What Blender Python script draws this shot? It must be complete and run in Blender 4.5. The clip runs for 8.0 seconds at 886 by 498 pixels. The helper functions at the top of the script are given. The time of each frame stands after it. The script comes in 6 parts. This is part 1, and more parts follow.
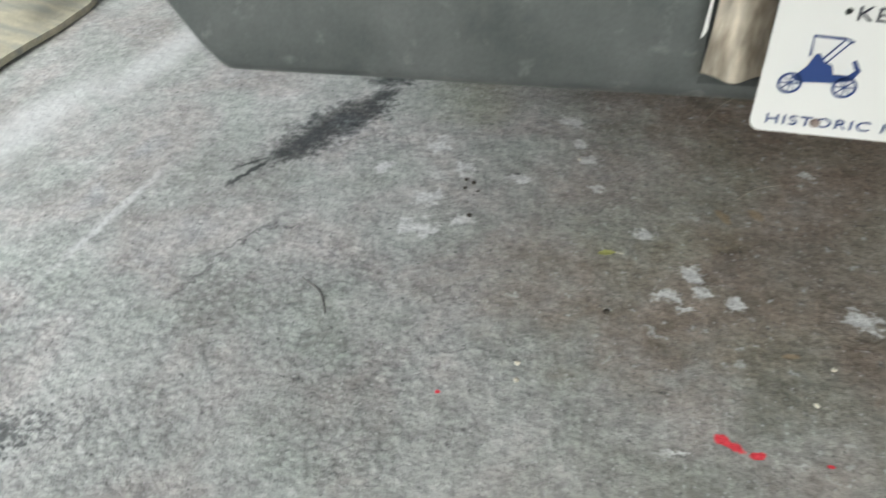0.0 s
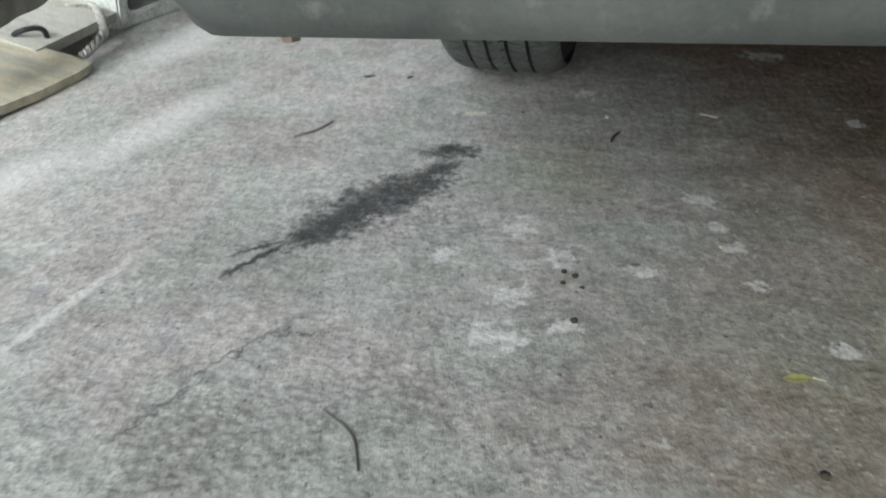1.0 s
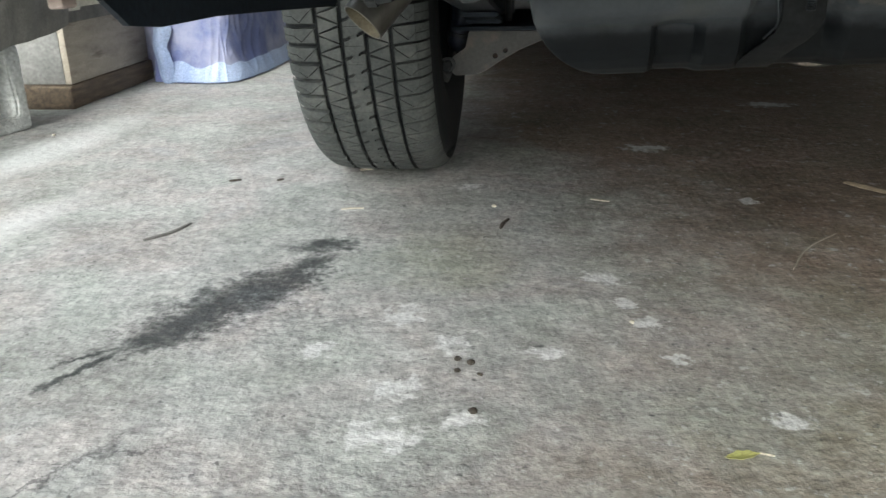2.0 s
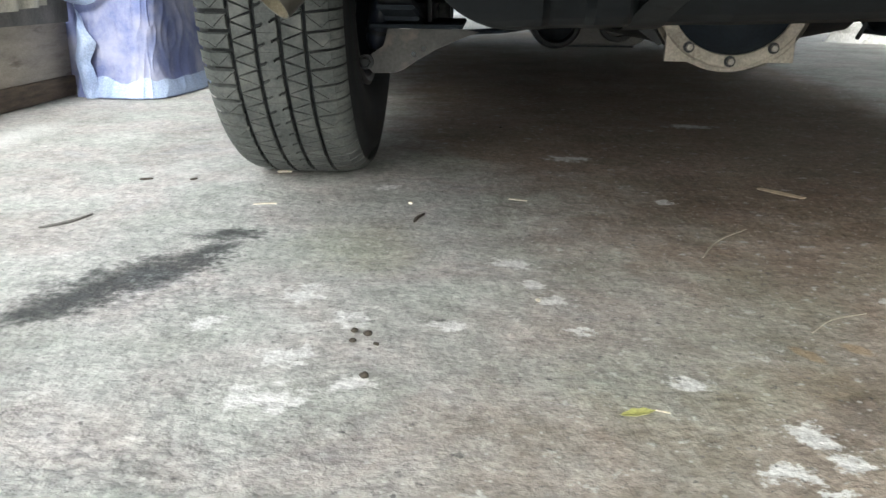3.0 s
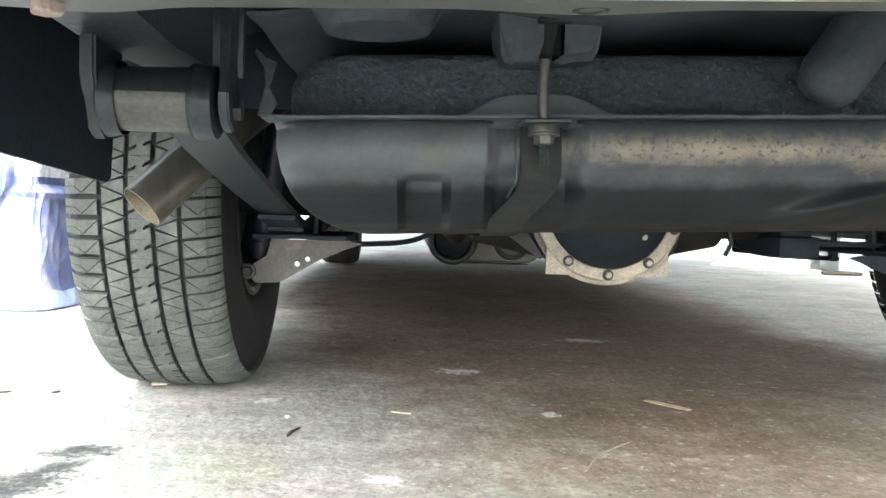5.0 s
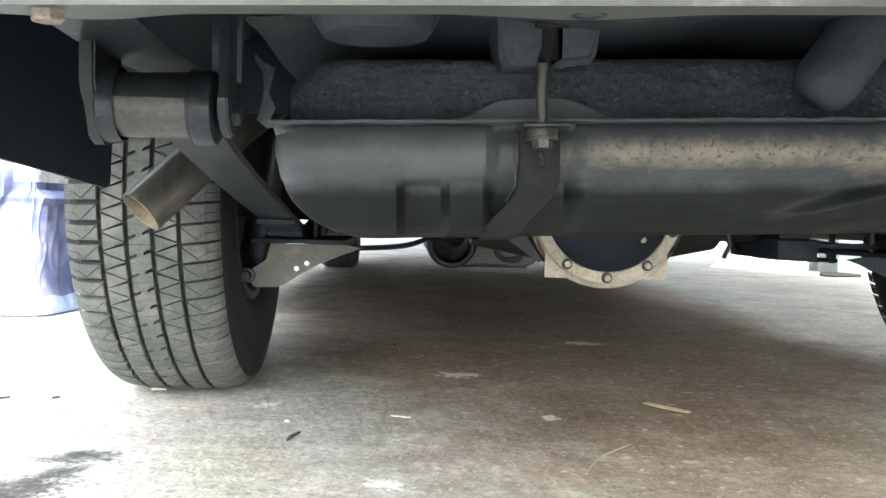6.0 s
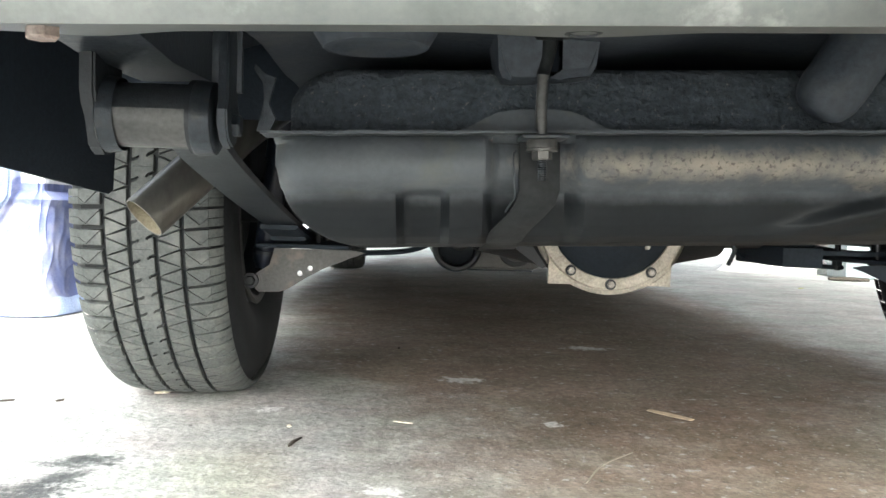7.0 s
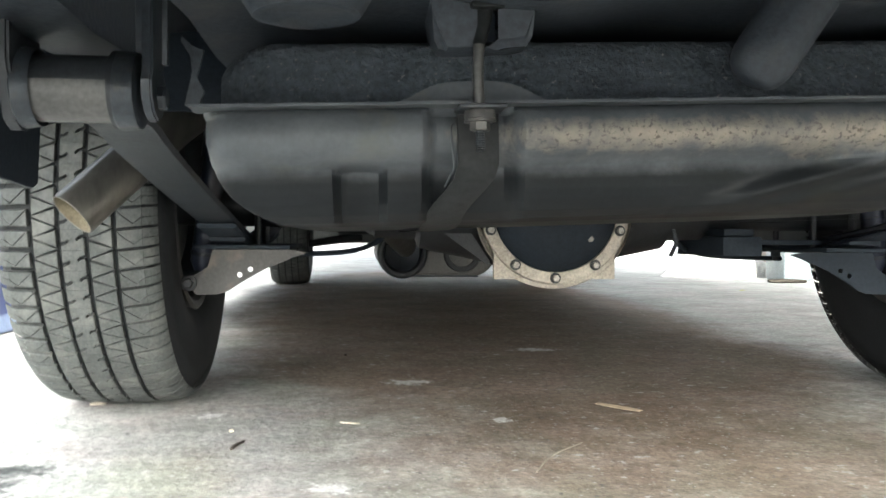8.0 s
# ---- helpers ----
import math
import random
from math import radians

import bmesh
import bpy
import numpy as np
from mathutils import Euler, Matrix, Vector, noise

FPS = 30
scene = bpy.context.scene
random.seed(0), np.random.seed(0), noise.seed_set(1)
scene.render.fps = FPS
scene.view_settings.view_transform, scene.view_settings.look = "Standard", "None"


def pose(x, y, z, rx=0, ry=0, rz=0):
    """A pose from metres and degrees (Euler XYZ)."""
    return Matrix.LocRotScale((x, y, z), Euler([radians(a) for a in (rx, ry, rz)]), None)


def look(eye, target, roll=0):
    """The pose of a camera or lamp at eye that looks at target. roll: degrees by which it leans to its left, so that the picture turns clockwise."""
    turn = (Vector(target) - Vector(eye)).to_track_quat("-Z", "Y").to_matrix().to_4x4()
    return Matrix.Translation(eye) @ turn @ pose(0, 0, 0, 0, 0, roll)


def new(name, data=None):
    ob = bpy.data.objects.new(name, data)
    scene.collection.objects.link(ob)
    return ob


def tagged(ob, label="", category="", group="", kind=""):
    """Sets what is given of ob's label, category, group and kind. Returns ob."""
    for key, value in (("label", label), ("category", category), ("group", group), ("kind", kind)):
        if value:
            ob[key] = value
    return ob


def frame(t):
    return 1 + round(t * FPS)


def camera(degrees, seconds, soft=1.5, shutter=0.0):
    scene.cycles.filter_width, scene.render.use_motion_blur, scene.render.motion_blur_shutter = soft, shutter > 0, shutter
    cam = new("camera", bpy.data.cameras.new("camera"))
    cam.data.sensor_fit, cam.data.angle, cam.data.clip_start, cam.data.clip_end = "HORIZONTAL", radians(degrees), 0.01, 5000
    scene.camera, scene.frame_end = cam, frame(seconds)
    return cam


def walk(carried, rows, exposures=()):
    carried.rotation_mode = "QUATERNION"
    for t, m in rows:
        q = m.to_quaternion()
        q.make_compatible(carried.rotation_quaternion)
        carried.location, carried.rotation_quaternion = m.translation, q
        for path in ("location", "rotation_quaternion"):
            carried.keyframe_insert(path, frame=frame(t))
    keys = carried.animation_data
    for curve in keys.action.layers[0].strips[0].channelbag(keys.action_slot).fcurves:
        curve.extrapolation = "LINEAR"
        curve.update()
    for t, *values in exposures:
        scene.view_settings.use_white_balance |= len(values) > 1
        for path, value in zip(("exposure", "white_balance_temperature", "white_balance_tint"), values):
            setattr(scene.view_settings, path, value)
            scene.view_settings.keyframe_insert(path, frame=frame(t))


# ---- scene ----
cam = camera(55.8, 8.0, shutter=0.3)
PATH = [
    (0, (-0.2996, 0.1822, 0.8806), (-0.6327, 1.6294, -0.3709), -1.1),
    (0.2, (-0.3158, 0.1995, 0.8262), (-0.7182, 1.6287, -0.4252), -1.9),
    (0.5, (-0.4133, 0.2966, 0.7825), (-0.8092, 1.7096, -0.4903), -1.8),
    (0.7, (-0.4454, 0.3888, 0.6990), (-0.8328, 1.8555, -0.5126), -1.4),
    (0.8, (-0.4482, 0.4360, 0.6505), (-0.8517, 1.9488, -0.4990), -1.6),
    (0.9, (-0.4520, 0.4745, 0.6078), (-0.8678, 2.0416, -0.4602), -1.5),
    (1, (-0.4517, 0.4993, 0.5670), (-0.8793, 2.1135, -0.4243), -1.5),
    (1.2, (-0.4621, 0.5392, 0.5039), (-0.8899, 2.2180, -0.3728), -1.4),
    (1.5, (-0.4568, 0.5827, 0.4592), (-0.7968, 2.3292, -0.3165), -1.0),
    (1.7, (-0.4570, 0.5957, 0.4427), (-0.7356, 2.3748, -0.2845), -1.0),
    (2.8, (-0.4200, 0.6206, 0.3709), (-0.5231, 2.4547, -0.2583), -0.1),
    (3, (-0.4074, 0.6100, 0.3388), (-0.4920, 2.4610, -0.2427), 0.7),
    (3.2, (-0.396, 0.6115, 0.332), (-0.479, 2.530, -0.222), 1.3),
    (3.3, (-0.3905, 0.6165, 0.333), (-0.4645, 2.5515, -0.162), 1.8),
    (3.4, (-0.382, 0.627, 0.332), (-0.446, 2.586, -0.066), 2.3),
    (3.5, (-0.3709, 0.6370, 0.3301), (-0.4288, 2.5578, 0.0515), 2.8),
    (3.6, (-0.3646, 0.6386, 0.3301), (-0.3905, 2.5695, 0.1233), 3.0),
    (4, (-0.3575, 0.6440, 0.3233), (-0.2615, 2.5789, 0.1864), 3.3),
    (4.5, (-0.3529, 0.6421, 0.3214), (-0.2585, 2.5792, 0.2204), 2.1),
    (6, (-0.3535, 0.6392, 0.3223), (-0.2549, 2.5775, 0.2476), 1.5),
    (6.5, (-0.3509, 0.6377, 0.3223), (-0.2583, 2.5752, 0.2350), 1.5),
    (7, (-0.3465, 0.6397, 0.3311), (-0.2657, 2.5778, 0.2573), 1.8),
    (7.3, (-0.338, 0.645, 0.317), (-0.247, 2.640, 0.215), 2.9),
    (7.5, (-0.3334, 0.6498, 0.3126), (-0.2019, 2.5841, 0.2165), 3.7),
    (7.7, (-0.335, 0.648, 0.305), (-0.153, 2.638, 0.219), 4.0),
    (8, (-0.3383, 0.6549, 0.2951), (-0.1371, 2.5852, 0.2650), 0.4),
]
EXPOSURES = [(0.0, 0.30, 6150, 2), (0.5, 0.22, 6150, 2), (1.0, 0.27, 6150, 2), (1.5, 0.48, 6200, 2), (2.8, 1.2, 6320, 3), (3.1, 1.22, 6320, 3), (3.5, 1.3, 6350, 4), (4.0, 2.33, 6350, 4), (4.5, 2.6, 6350, 4), (6.0, 2.47, 6350, 4), (8.0, 2.45, 6350, 4)]
walk(cam, [(t, look(eye, target, roll)) for t, eye, target, roll in PATH], EXPOSURES)

# ---- world, sun, exposure ----
world = bpy.data.worlds.new("overcast_sky")
scene.world = world
world.use_nodes = True
wn = world.node_tree
sky = wn.nodes.new("ShaderNodeTexSky")
sky.sky_type = "NISHITA"
sky.sun_disc = False
sky.sun_elevation = radians(34.5)
sky.sun_rotation = radians(-174)
sky.air_density, sky.dust_density, sky.ozone_density = 1.0, 5.0, 1.0
pale = wn.nodes.new("ShaderNodeHueSaturation")
pale.inputs["Saturation"].default_value = 0.42
wn.links.new(sky.outputs["Color"], pale.inputs["Color"])
wn.links.new(pale.outputs["Color"], wn.nodes["Background"].inputs["Color"])
wn.nodes["Background"].inputs["Strength"].default_value = 0.2
sun = new("sun", bpy.data.lights.new("sun", "SUN"))
sun.data.energy, sun.data.angle, sun.data.color = 1.5, radians(18), (1.0, 0.985, 0.96)
sun.matrix_world = look((-0.4, -4.0, 2.8), (0, 0, 0))

# ---- materials ----
def nodes_of(name):
    m = bpy.data.materials.new(name)
    m.use_nodes = True
    nt = m.node_tree
    return m, nt, nt.nodes["Principled BSDF"]


def add(nt, kind, **values):
    n = nt.nodes.new(kind)
    for key, value in values.items():
        n.inputs[key].default_value = value
    return n


def ramp(nt, fac, stops):
    r = nt.nodes.new("ShaderNodeValToRGB")
    e = r.color_ramp.elements
    while len(e) < len(stops):
        e.new(0.5)
    for el, (p, c) in zip(e, stops):
        el.position = p
        el.color = (*c, 1) if len(c) == 3 else c
    nt.links.new(fac, r.inputs["Fac"])
    return r.outputs["Color"]


def mixc(nt, fac, a, b, blend="MIX"):
    n = nt.nodes.new("ShaderNodeMix")
    n.data_type, n.blend_type = "RGBA", blend
    for sock, v in ((n.inputs[0], fac), (n.inputs[6], a), (n.inputs[7], b)):
        if isinstance(v, (int, float)):
            sock.default_value = v
        elif isinstance(v, tuple):
            sock.default_value = (*v, 1)
        else:
            nt.links.new(v, sock)
    return n.outputs[2]


def fmath(nt, op, a, b=None, c=None):
    n = nt.nodes.new("ShaderNodeMath")
    n.operation = op
    for sock, v in zip(n.inputs, (a, b, c)):
        if v is None:
            continue
        if isinstance(v, (int, float)):
            sock.default_value = v
        else:
            nt.links.new(v, sock)
    return n.outputs[0]


def noise_tex(nt, coord, scale, detail=4.0, rough=0.55, distort=0.0):
    n = add(nt, "ShaderNodeTexNoise", Scale=scale, Detail=detail, Roughness=rough, Distortion=distort)
    nt.links.new(coord, n.inputs["Vector"])
    return n.outputs["Fac"]


def surface(name, dark, light, scale=14, fine=140, rough=(0.5, 0.75), metal=0.0, bump=0.15, dirt=None, dirt_scale=6,
            dirt_at=(0.55, 0.7), bump_scale=None, coat=0.0, stretch=None, bump_depth=0.003, grain_range=(0.72, 1.18)):
    """Two-scale procedural surface: broad tone, fine grain, optional dirt, uneven gloss and relief."""
    m, nt, b = nodes_of(name)
    tc = nt.nodes.new("ShaderNodeTexCoord")
    co = tc.outputs["Object"]
    if stretch:
        mp = nt.nodes.new("ShaderNodeMapping")
        mp.inputs["Scale"].default_value = stretch
        nt.links.new(co, mp.inputs["Vector"])
        co = mp.outputs["Vector"]
    broad = noise_tex(nt, co, scale, 5, 0.6, 0.1)
    grain = noise_tex(nt, co, fine, 3, 0.6)
    col = ramp(nt, broad, [(0.3, dark), (0.7, light)])
    g0, g1 = grain_range
    g = ramp(nt, grain, [(0.3, (g0, g0, g0)), (0.7, (g1, g1, g1))])
    col = mixc(nt, 1.0, col, g, "MULTIPLY")
    if dirt:
        dn = noise_tex(nt, co, dirt_scale, 8, 0.66, 0.1)
        df = ramp(nt, dn, [(dirt_at[0], (0, 0, 0)), (dirt_at[1], (1, 1, 1))])
        col = mixc(nt, df, col, dirt)
    nt.links.new(col, b.inputs["Base Color"])
    rr = nt.nodes.new("ShaderNodeMapRange")
    rr.inputs["To Min"].default_value, rr.inputs["To Max"].default_value = rough
    nt.links.new(broad, rr.inputs["Value"])
    nt.links.new(rr.outputs["Result"], b.inputs["Roughness"])
    b.inputs["Metallic"].default_value = metal
    b.inputs["Coat Weight"].default_value = coat
    bn = noise_tex(nt, co, bump_scale or fine, 5, 0.6)
    bp = add(nt, "ShaderNodeBump", Strength=bump, Distance=bump_depth)
    nt.links.new(bn, bp.inputs["Height"])
    nt.links.new(bp.outputs["Normal"], b.inputs["Normal"])
    return m


def plain(name, col, rough=0.5, metal=0.0):
    m, nt, b = nodes_of(name)
    b.inputs["Base Color"].default_value = (*col, 1)
    b.inputs["Roughness"].default_value = rough
    b.inputs["Metallic"].default_value = metal
    return m


def min_ellipses(nt, co, shapes, warp=None, warp_amount=0.0):
    """Nearest distance, 1 on the outline, to any of the ellipses (x, y, half length, half width, degrees)."""
    best = None
    if warp is not None:
        wv = nt.nodes.new("ShaderNodeVectorMath")
        wv.operation = "MULTIPLY_ADD"
        nt.links.new(warp, wv.inputs[0])
        wv.inputs[1].default_value = (warp_amount, warp_amount, 0)
        nt.links.new(co, wv.inputs[2])
        co = wv.outputs[0]
        if warp_amount < 0.1:  # keep small marks on their places
            back = nt.nodes.new("ShaderNodeVectorMath")
            nt.links.new(co, back.inputs[0])
            back.inputs[1].default_value = (-warp_amount / 2, -warp_amount / 2, 0)
            co = back.outputs[0]
    for x, y, a, b, deg in shapes:
        mp = nt.nodes.new("ShaderNodeMapping")
        mp.vector_type = "TEXTURE"
        mp.inputs["Location"].default_value = (x, y, 0)
        mp.inputs["Rotation"].default_value = (0, 0, radians(deg))
        mp.inputs["Scale"].default_value = (a, b, 1000)
        nt.links.new(co, mp.inputs["Vector"])
        ln = nt.nodes.new("ShaderNodeVectorMath")
        ln.operation = "LENGTH"
        nt.links.new(mp.outputs["Vector"], ln.inputs[0])
        best = ln.outputs["Value"] if best is None else fmath(nt, "MINIMUM", best, ln.outputs["Value"])
    return best


def concrete_floor():
    m, nt, b = nodes_of("worn_concrete")
    co = nt.nodes.new("ShaderNodeTexCoord").outputs["Object"]
    broad = noise_tex(nt, co, 1.7, 6, 0.62)
    mid = noise_tex(nt, co, 9, 6, 0.62)
    grit = noise_tex(nt, co, 95, 4, 0.7)
    fine = noise_tex(nt, co, 330, 3, 0.7)
    blotch = noise_tex(nt, co, 4.2, 8, 0.66)
    lumps = noise_tex(nt, co, 30, 4, 0.6)
    col = ramp(nt, broad, [(0.30, (0.34, 0.34, 0.325)), (0.52, (0.415, 0.415, 0.402)), (0.72, (0.50, 0.50, 0.488))])
    col = mixc(nt, 1.0, col, ramp(nt, blotch, [(0.32, (0.80, 0.79, 0.77)), (0.5, (1, 1, 1)), (0.66, (1.12, 1.12, 1.12))]), "MULTIPLY")
    col = mixc(nt, 1.0, col, ramp(nt, mid, [(0.30, (0.86, 0.855, 0.85)), (0.5, (1, 1, 1)), (0.70, (1.10, 1.10, 1.10))]), "MULTIPLY")
    col = mixc(nt, 1.0, col, ramp(nt, lumps, [(0.32, (0.85, 0.85, 0.855)), (0.5, (1, 1, 1)), (0.68, (1.09, 1.09, 1.095))]), "MULTIPLY")
    col = mixc(nt, 1.0, col, ramp(nt, grit, [(0.31, (0.82, 0.82, 0.82)), (0.5, (1, 1, 1)), (0.69, (1.13, 1.13, 1.13))]), "MULTIPLY")
    col = mixc(nt, 0.35, col, ramp(nt, fine, [(0.33, (0.70, 0.70, 0.70)), (0.68, (1.22, 1.22, 1.22))]), "MULTIPLY")
    # faint pink, green and blue tinges of old washes
    tinge = noise_tex(nt, co, 5.5, 3, 0.5, 0.4)
    col = mixc(nt, 1.0, col, ramp(nt, tinge, [(0.34, (0.965, 1.005, 0.975)), (0.5, (1, 1, 1)), (0.60, (1.035, 0.985, 0.98)), (0.72, (0.985, 0.985, 1.03))]), "MULTIPLY")
    # sand grains and small stones in the skin
    for sc, lo, hi in ((160.0, 0.88, 1.12), (78.0, 0.90, 1.10)):
        cell = add(nt, "ShaderNodeTexVoronoi", Scale=sc)
        nt.links.new(co, cell.inputs["Vector"])
        bw = nt.nodes.new("ShaderNodeRGBToBW")
        nt.links.new(cell.outputs["Color"], bw.inputs["Color"])
        col = mixc(nt, 1.0, col, ramp(nt, bw.outputs["Val"], [(0.2, (lo, lo, lo)), (0.8, (hi, hi, hi))]), "MULTIPLY")
    wn_ = add(nt, "ShaderNodeTexNoise", Scale=16.0, Detail=5.0, Roughness=0.65)
    nt.links.new(co, wn_.inputs["Vector"])
    warp = wn_.outputs["Color"]
    wf_ = add(nt, "ShaderNodeTexNoise", Scale=60.0, Detail=4.0, Roughness=0.7)
    nt.links.new(co, wf_.inputs["Vector"])
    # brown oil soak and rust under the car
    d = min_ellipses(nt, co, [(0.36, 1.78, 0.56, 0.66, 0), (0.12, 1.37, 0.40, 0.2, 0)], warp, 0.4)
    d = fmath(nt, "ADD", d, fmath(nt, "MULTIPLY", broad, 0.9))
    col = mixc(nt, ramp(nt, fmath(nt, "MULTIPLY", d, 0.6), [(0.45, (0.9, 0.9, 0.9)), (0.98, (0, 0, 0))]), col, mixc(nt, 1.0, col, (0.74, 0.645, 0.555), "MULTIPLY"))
    # long brown soak to the car's outline; its crisp edge paints the shade's edge
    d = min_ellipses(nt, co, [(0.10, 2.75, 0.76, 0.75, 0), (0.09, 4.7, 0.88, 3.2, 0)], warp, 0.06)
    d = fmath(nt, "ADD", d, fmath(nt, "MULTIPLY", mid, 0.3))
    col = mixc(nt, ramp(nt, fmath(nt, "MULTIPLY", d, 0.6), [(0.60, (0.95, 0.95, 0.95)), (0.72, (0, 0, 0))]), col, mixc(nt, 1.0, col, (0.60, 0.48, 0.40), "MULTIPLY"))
    # grime trodden in behind the car; also paints part of the light's falloff
    d = min_ellipses(nt, co, [(0.42, 0.72, 0.62, 0.52, 0), (0.34, 1.18, 0.36, 0.26, 0)], warp, 0.3)
    d = fmath(nt, "ADD", d, fmath(nt, "MULTIPLY", blotch, 0.9))
    col = mixc(nt, ramp(nt, fmath(nt, "MULTIPLY", d, 0.5), [(0.45, (1, 1, 1)), (0.95, (0, 0, 0))]), col, mixc(nt, 1.0, col, (0.67, 0.635, 0.59), "MULTIPLY"))
    # spalled skin with the aggregate showing
    vo = add(nt, "ShaderNodeTexVoronoi", Scale=85.0)
    nt.links.new(co, vo.inputs["Vector"])
    d = min_ellipses(nt, co, [(-0.72, 0.88, 0.42, 0.16, 40), (-0.95, 1.05, 0.14, 0.4, 10), (-0.45, 0.95, 0.2, 0.1, 30), (-0.70, 1.18, 0.36, 0.20, 12), (-0.50, 1.28, 0.22, 0.14, 20), (-0.42, 1.08, 0.30, 0.14, 0), (-0.60, 1.62, 0.16, 0.12, 20)], warp, 0.3)
    d = fmath(nt, "ADD", d, fmath(nt, "MULTIPLY", mid, 1.8))
    spall = ramp(nt, fmath(nt, "MULTIPLY", d, 0.5), [(0.58, (0.9, 0.9, 0.9)), (0.84, (0, 0, 0))])
    stones = ramp(nt, fmath(nt, "ADD", vo.outputs["Distance"], fmath(nt, "MULTIPLY", grit, 0.5)), [(0.40, (1.10, 1.10, 1.10)), (0.64, (1.0, 1.0, 1.0)), (0.92, (0.80, 0.80, 0.805))])
    col = mixc(nt, spall, col, mixc(nt, 1.0, col, stones, "MULTIPLY"))
    # moss tinge
    d = min_ellipses(nt, co, [(-0.46, 1.80, 0.16, 0.22, 20), (-0.02, 1.40, 0.16, 0.09, 10)], warp, 0.2)
    d = fmath(nt, "ADD", d, fmath(nt, "MULTIPLY", mid, 0.5))
    col = mixc(nt, ramp(nt, d, [(0.5, (0.32, 0.32, 0.32)), (1.25, (0, 0, 0))]), col, mixc(nt, 1.0, col, (0.80, 0.78, 0.52), "MULTIPLY"))
    # paint splashes and scuffs, broken by the grit
    beside_stain = [(-0.543, 1.43, 0.017, 0.02, 11), (-0.592, 1.334, 0.03, 0.022, 8), (-0.604, 1.503, 0.024, 0.026, 7), (-0.586, 1.25, 0.04, 0.026, 9), (-0.522, 1.285, 0.02, 0.018, 9), (-0.688, 1.408, 0.02, 0.014, 9), (-0.366, 1.634, 0.026, 0.022, 9), (-0.343, 1.551, 0.013, 0.022, 8), (-0.327, 1.503, 0.024, 0.015, -20), (-0.438, 1.42, 0.026, 0.015, 9), (-0.302, 1.416, 0.013, 0.01, 9)]
    under_car = [(-0.228, 2.337, 0.045, 0.03, 7), (-0.57, 2.045, 0.028, 0.016, 7), (-0.105, 1.98, 0.015, 0.014, 8), (0.12, 2.8, 0.06, 0.03, 0), (0.069, 1.53, 0.016, 0.01, 0), (-0.75, 1.9, 0.03, 0.008, 10)]
    behind_plate = [(-0.138, 1.218, 0.014, 0.026, 11), (-0.126, 1.18, 0.013, 0.022, 12), (-0.076, 1.161, 0.014, 0.016, 40), (-0.176, 1.158, 0.02, 0.012, 9), (-0.147, 1.135, 0.018, 0.007, 11), (0.107, 1.159, 0.028, 0.02, -30), (-0.216, 1.302, 0.018, 0.013, 10), (-0.166, 0.864, 0.021, 0.006, 11)]
    spots = beside_stain + under_car + behind_plate
    chip = noise_tex(nt, co, 48, 4, 0.62)
    d = min_ellipses(nt, co, spots, wf_.outputs["Color"], 0.05)
    d = fmath(nt, "ADD", fmath(nt, "MULTIPLY", d, 0.55), fmath(nt, "MULTIPLY", chip, 1.9))
    d = fmath(nt, "ADD", d, fmath(nt, "MULTIPLY", mid, 0.8))
    col = mixc(nt, ramp(nt, fmath(nt, "MULTIPLY", d, 0.5), [(0.84, (0.95, 0.95, 0.95)), (0.91, (0.5, 0.5, 0.5)), (0.97, (0, 0, 0))]), col, mixc(nt, 1.0, (0.74, 0.74, 0.735), ramp(nt, grit, [(0.36, (0.72, 0.72, 0.72)), (0.6, (1.05, 1.05, 1.05))]), "MULTIPLY"))
    # single pale and dark grains of sand
    cell = add(nt, "ShaderNodeTexVoronoi", Scale=140.0)
    nt.links.new(co, cell.inputs["Vector"])
    bw = nt.nodes.new("ShaderNodeRGBToBW")
    nt.links.new(cell.outputs["Color"], bw.inputs["Color"])
    core = ramp(nt, fmath(nt, "ADD", cell.outputs["Distance"], fmath(nt, "MULTIPLY", mid, 0.9)), [(0.56, (1, 1, 1)), (0.76, (0, 0, 0))])
    col = mixc(nt, mixc(nt, 1.0, core, ramp(nt, bw.outputs["Val"], [(0.70, (0, 0, 0)), (0.80, (0.55, 0.55, 0.55))]), "MULTIPLY"), col, (0.62, 0.62, 0.61))
    col = mixc(nt, mixc(nt, 1.0, core, ramp(nt, bw.outputs["Val"], [(0.20, (0.6, 0.6, 0.6)), (0.29, (0, 0, 0))]), "MULTIPLY"), col, (0.16, 0.16, 0.162))
    # pale chips and dark pits all over
    col = mixc(nt, ramp(nt, fmath(nt, "ADD", chip, fmath(nt, "MULTIPLY", mid, 0.35)), [(0.79, (0, 0, 0)), (0.87, (0.7, 0.7, 0.7))]), col, (0.56, 0.56, 0.55))
    pits = noise_tex(nt, co, 75, 3, 0.6)
    pit_f = ramp(nt, fmath(nt, "ADD", pits, fmath(nt, "MULTIPLY", broad, 0.15)), [(0.375, (0.75, 0.75, 0.75)), (0.43, (0, 0, 0))])
    col = mixc(nt, pit_f, col, (0.10, 0.10, 0.10))
    # dark oil run with two thin tongues
    d = min_ellipses(nt, co, [(-0.862, 1.468, 0.095, 0.042, 60), (-0.818, 1.552, 0.095, 0.050, 50), (-0.930, 1.350, 0.060, 0.0058, 63),
                              (-0.942, 1.373, 0.040, 0.0042, 46), (-0.757, 1.733, 0.040, 0.026, 10), (-0.770, 1.650, 0.055, 0.024, 65)], wf_.outputs["Color"], 0.03)
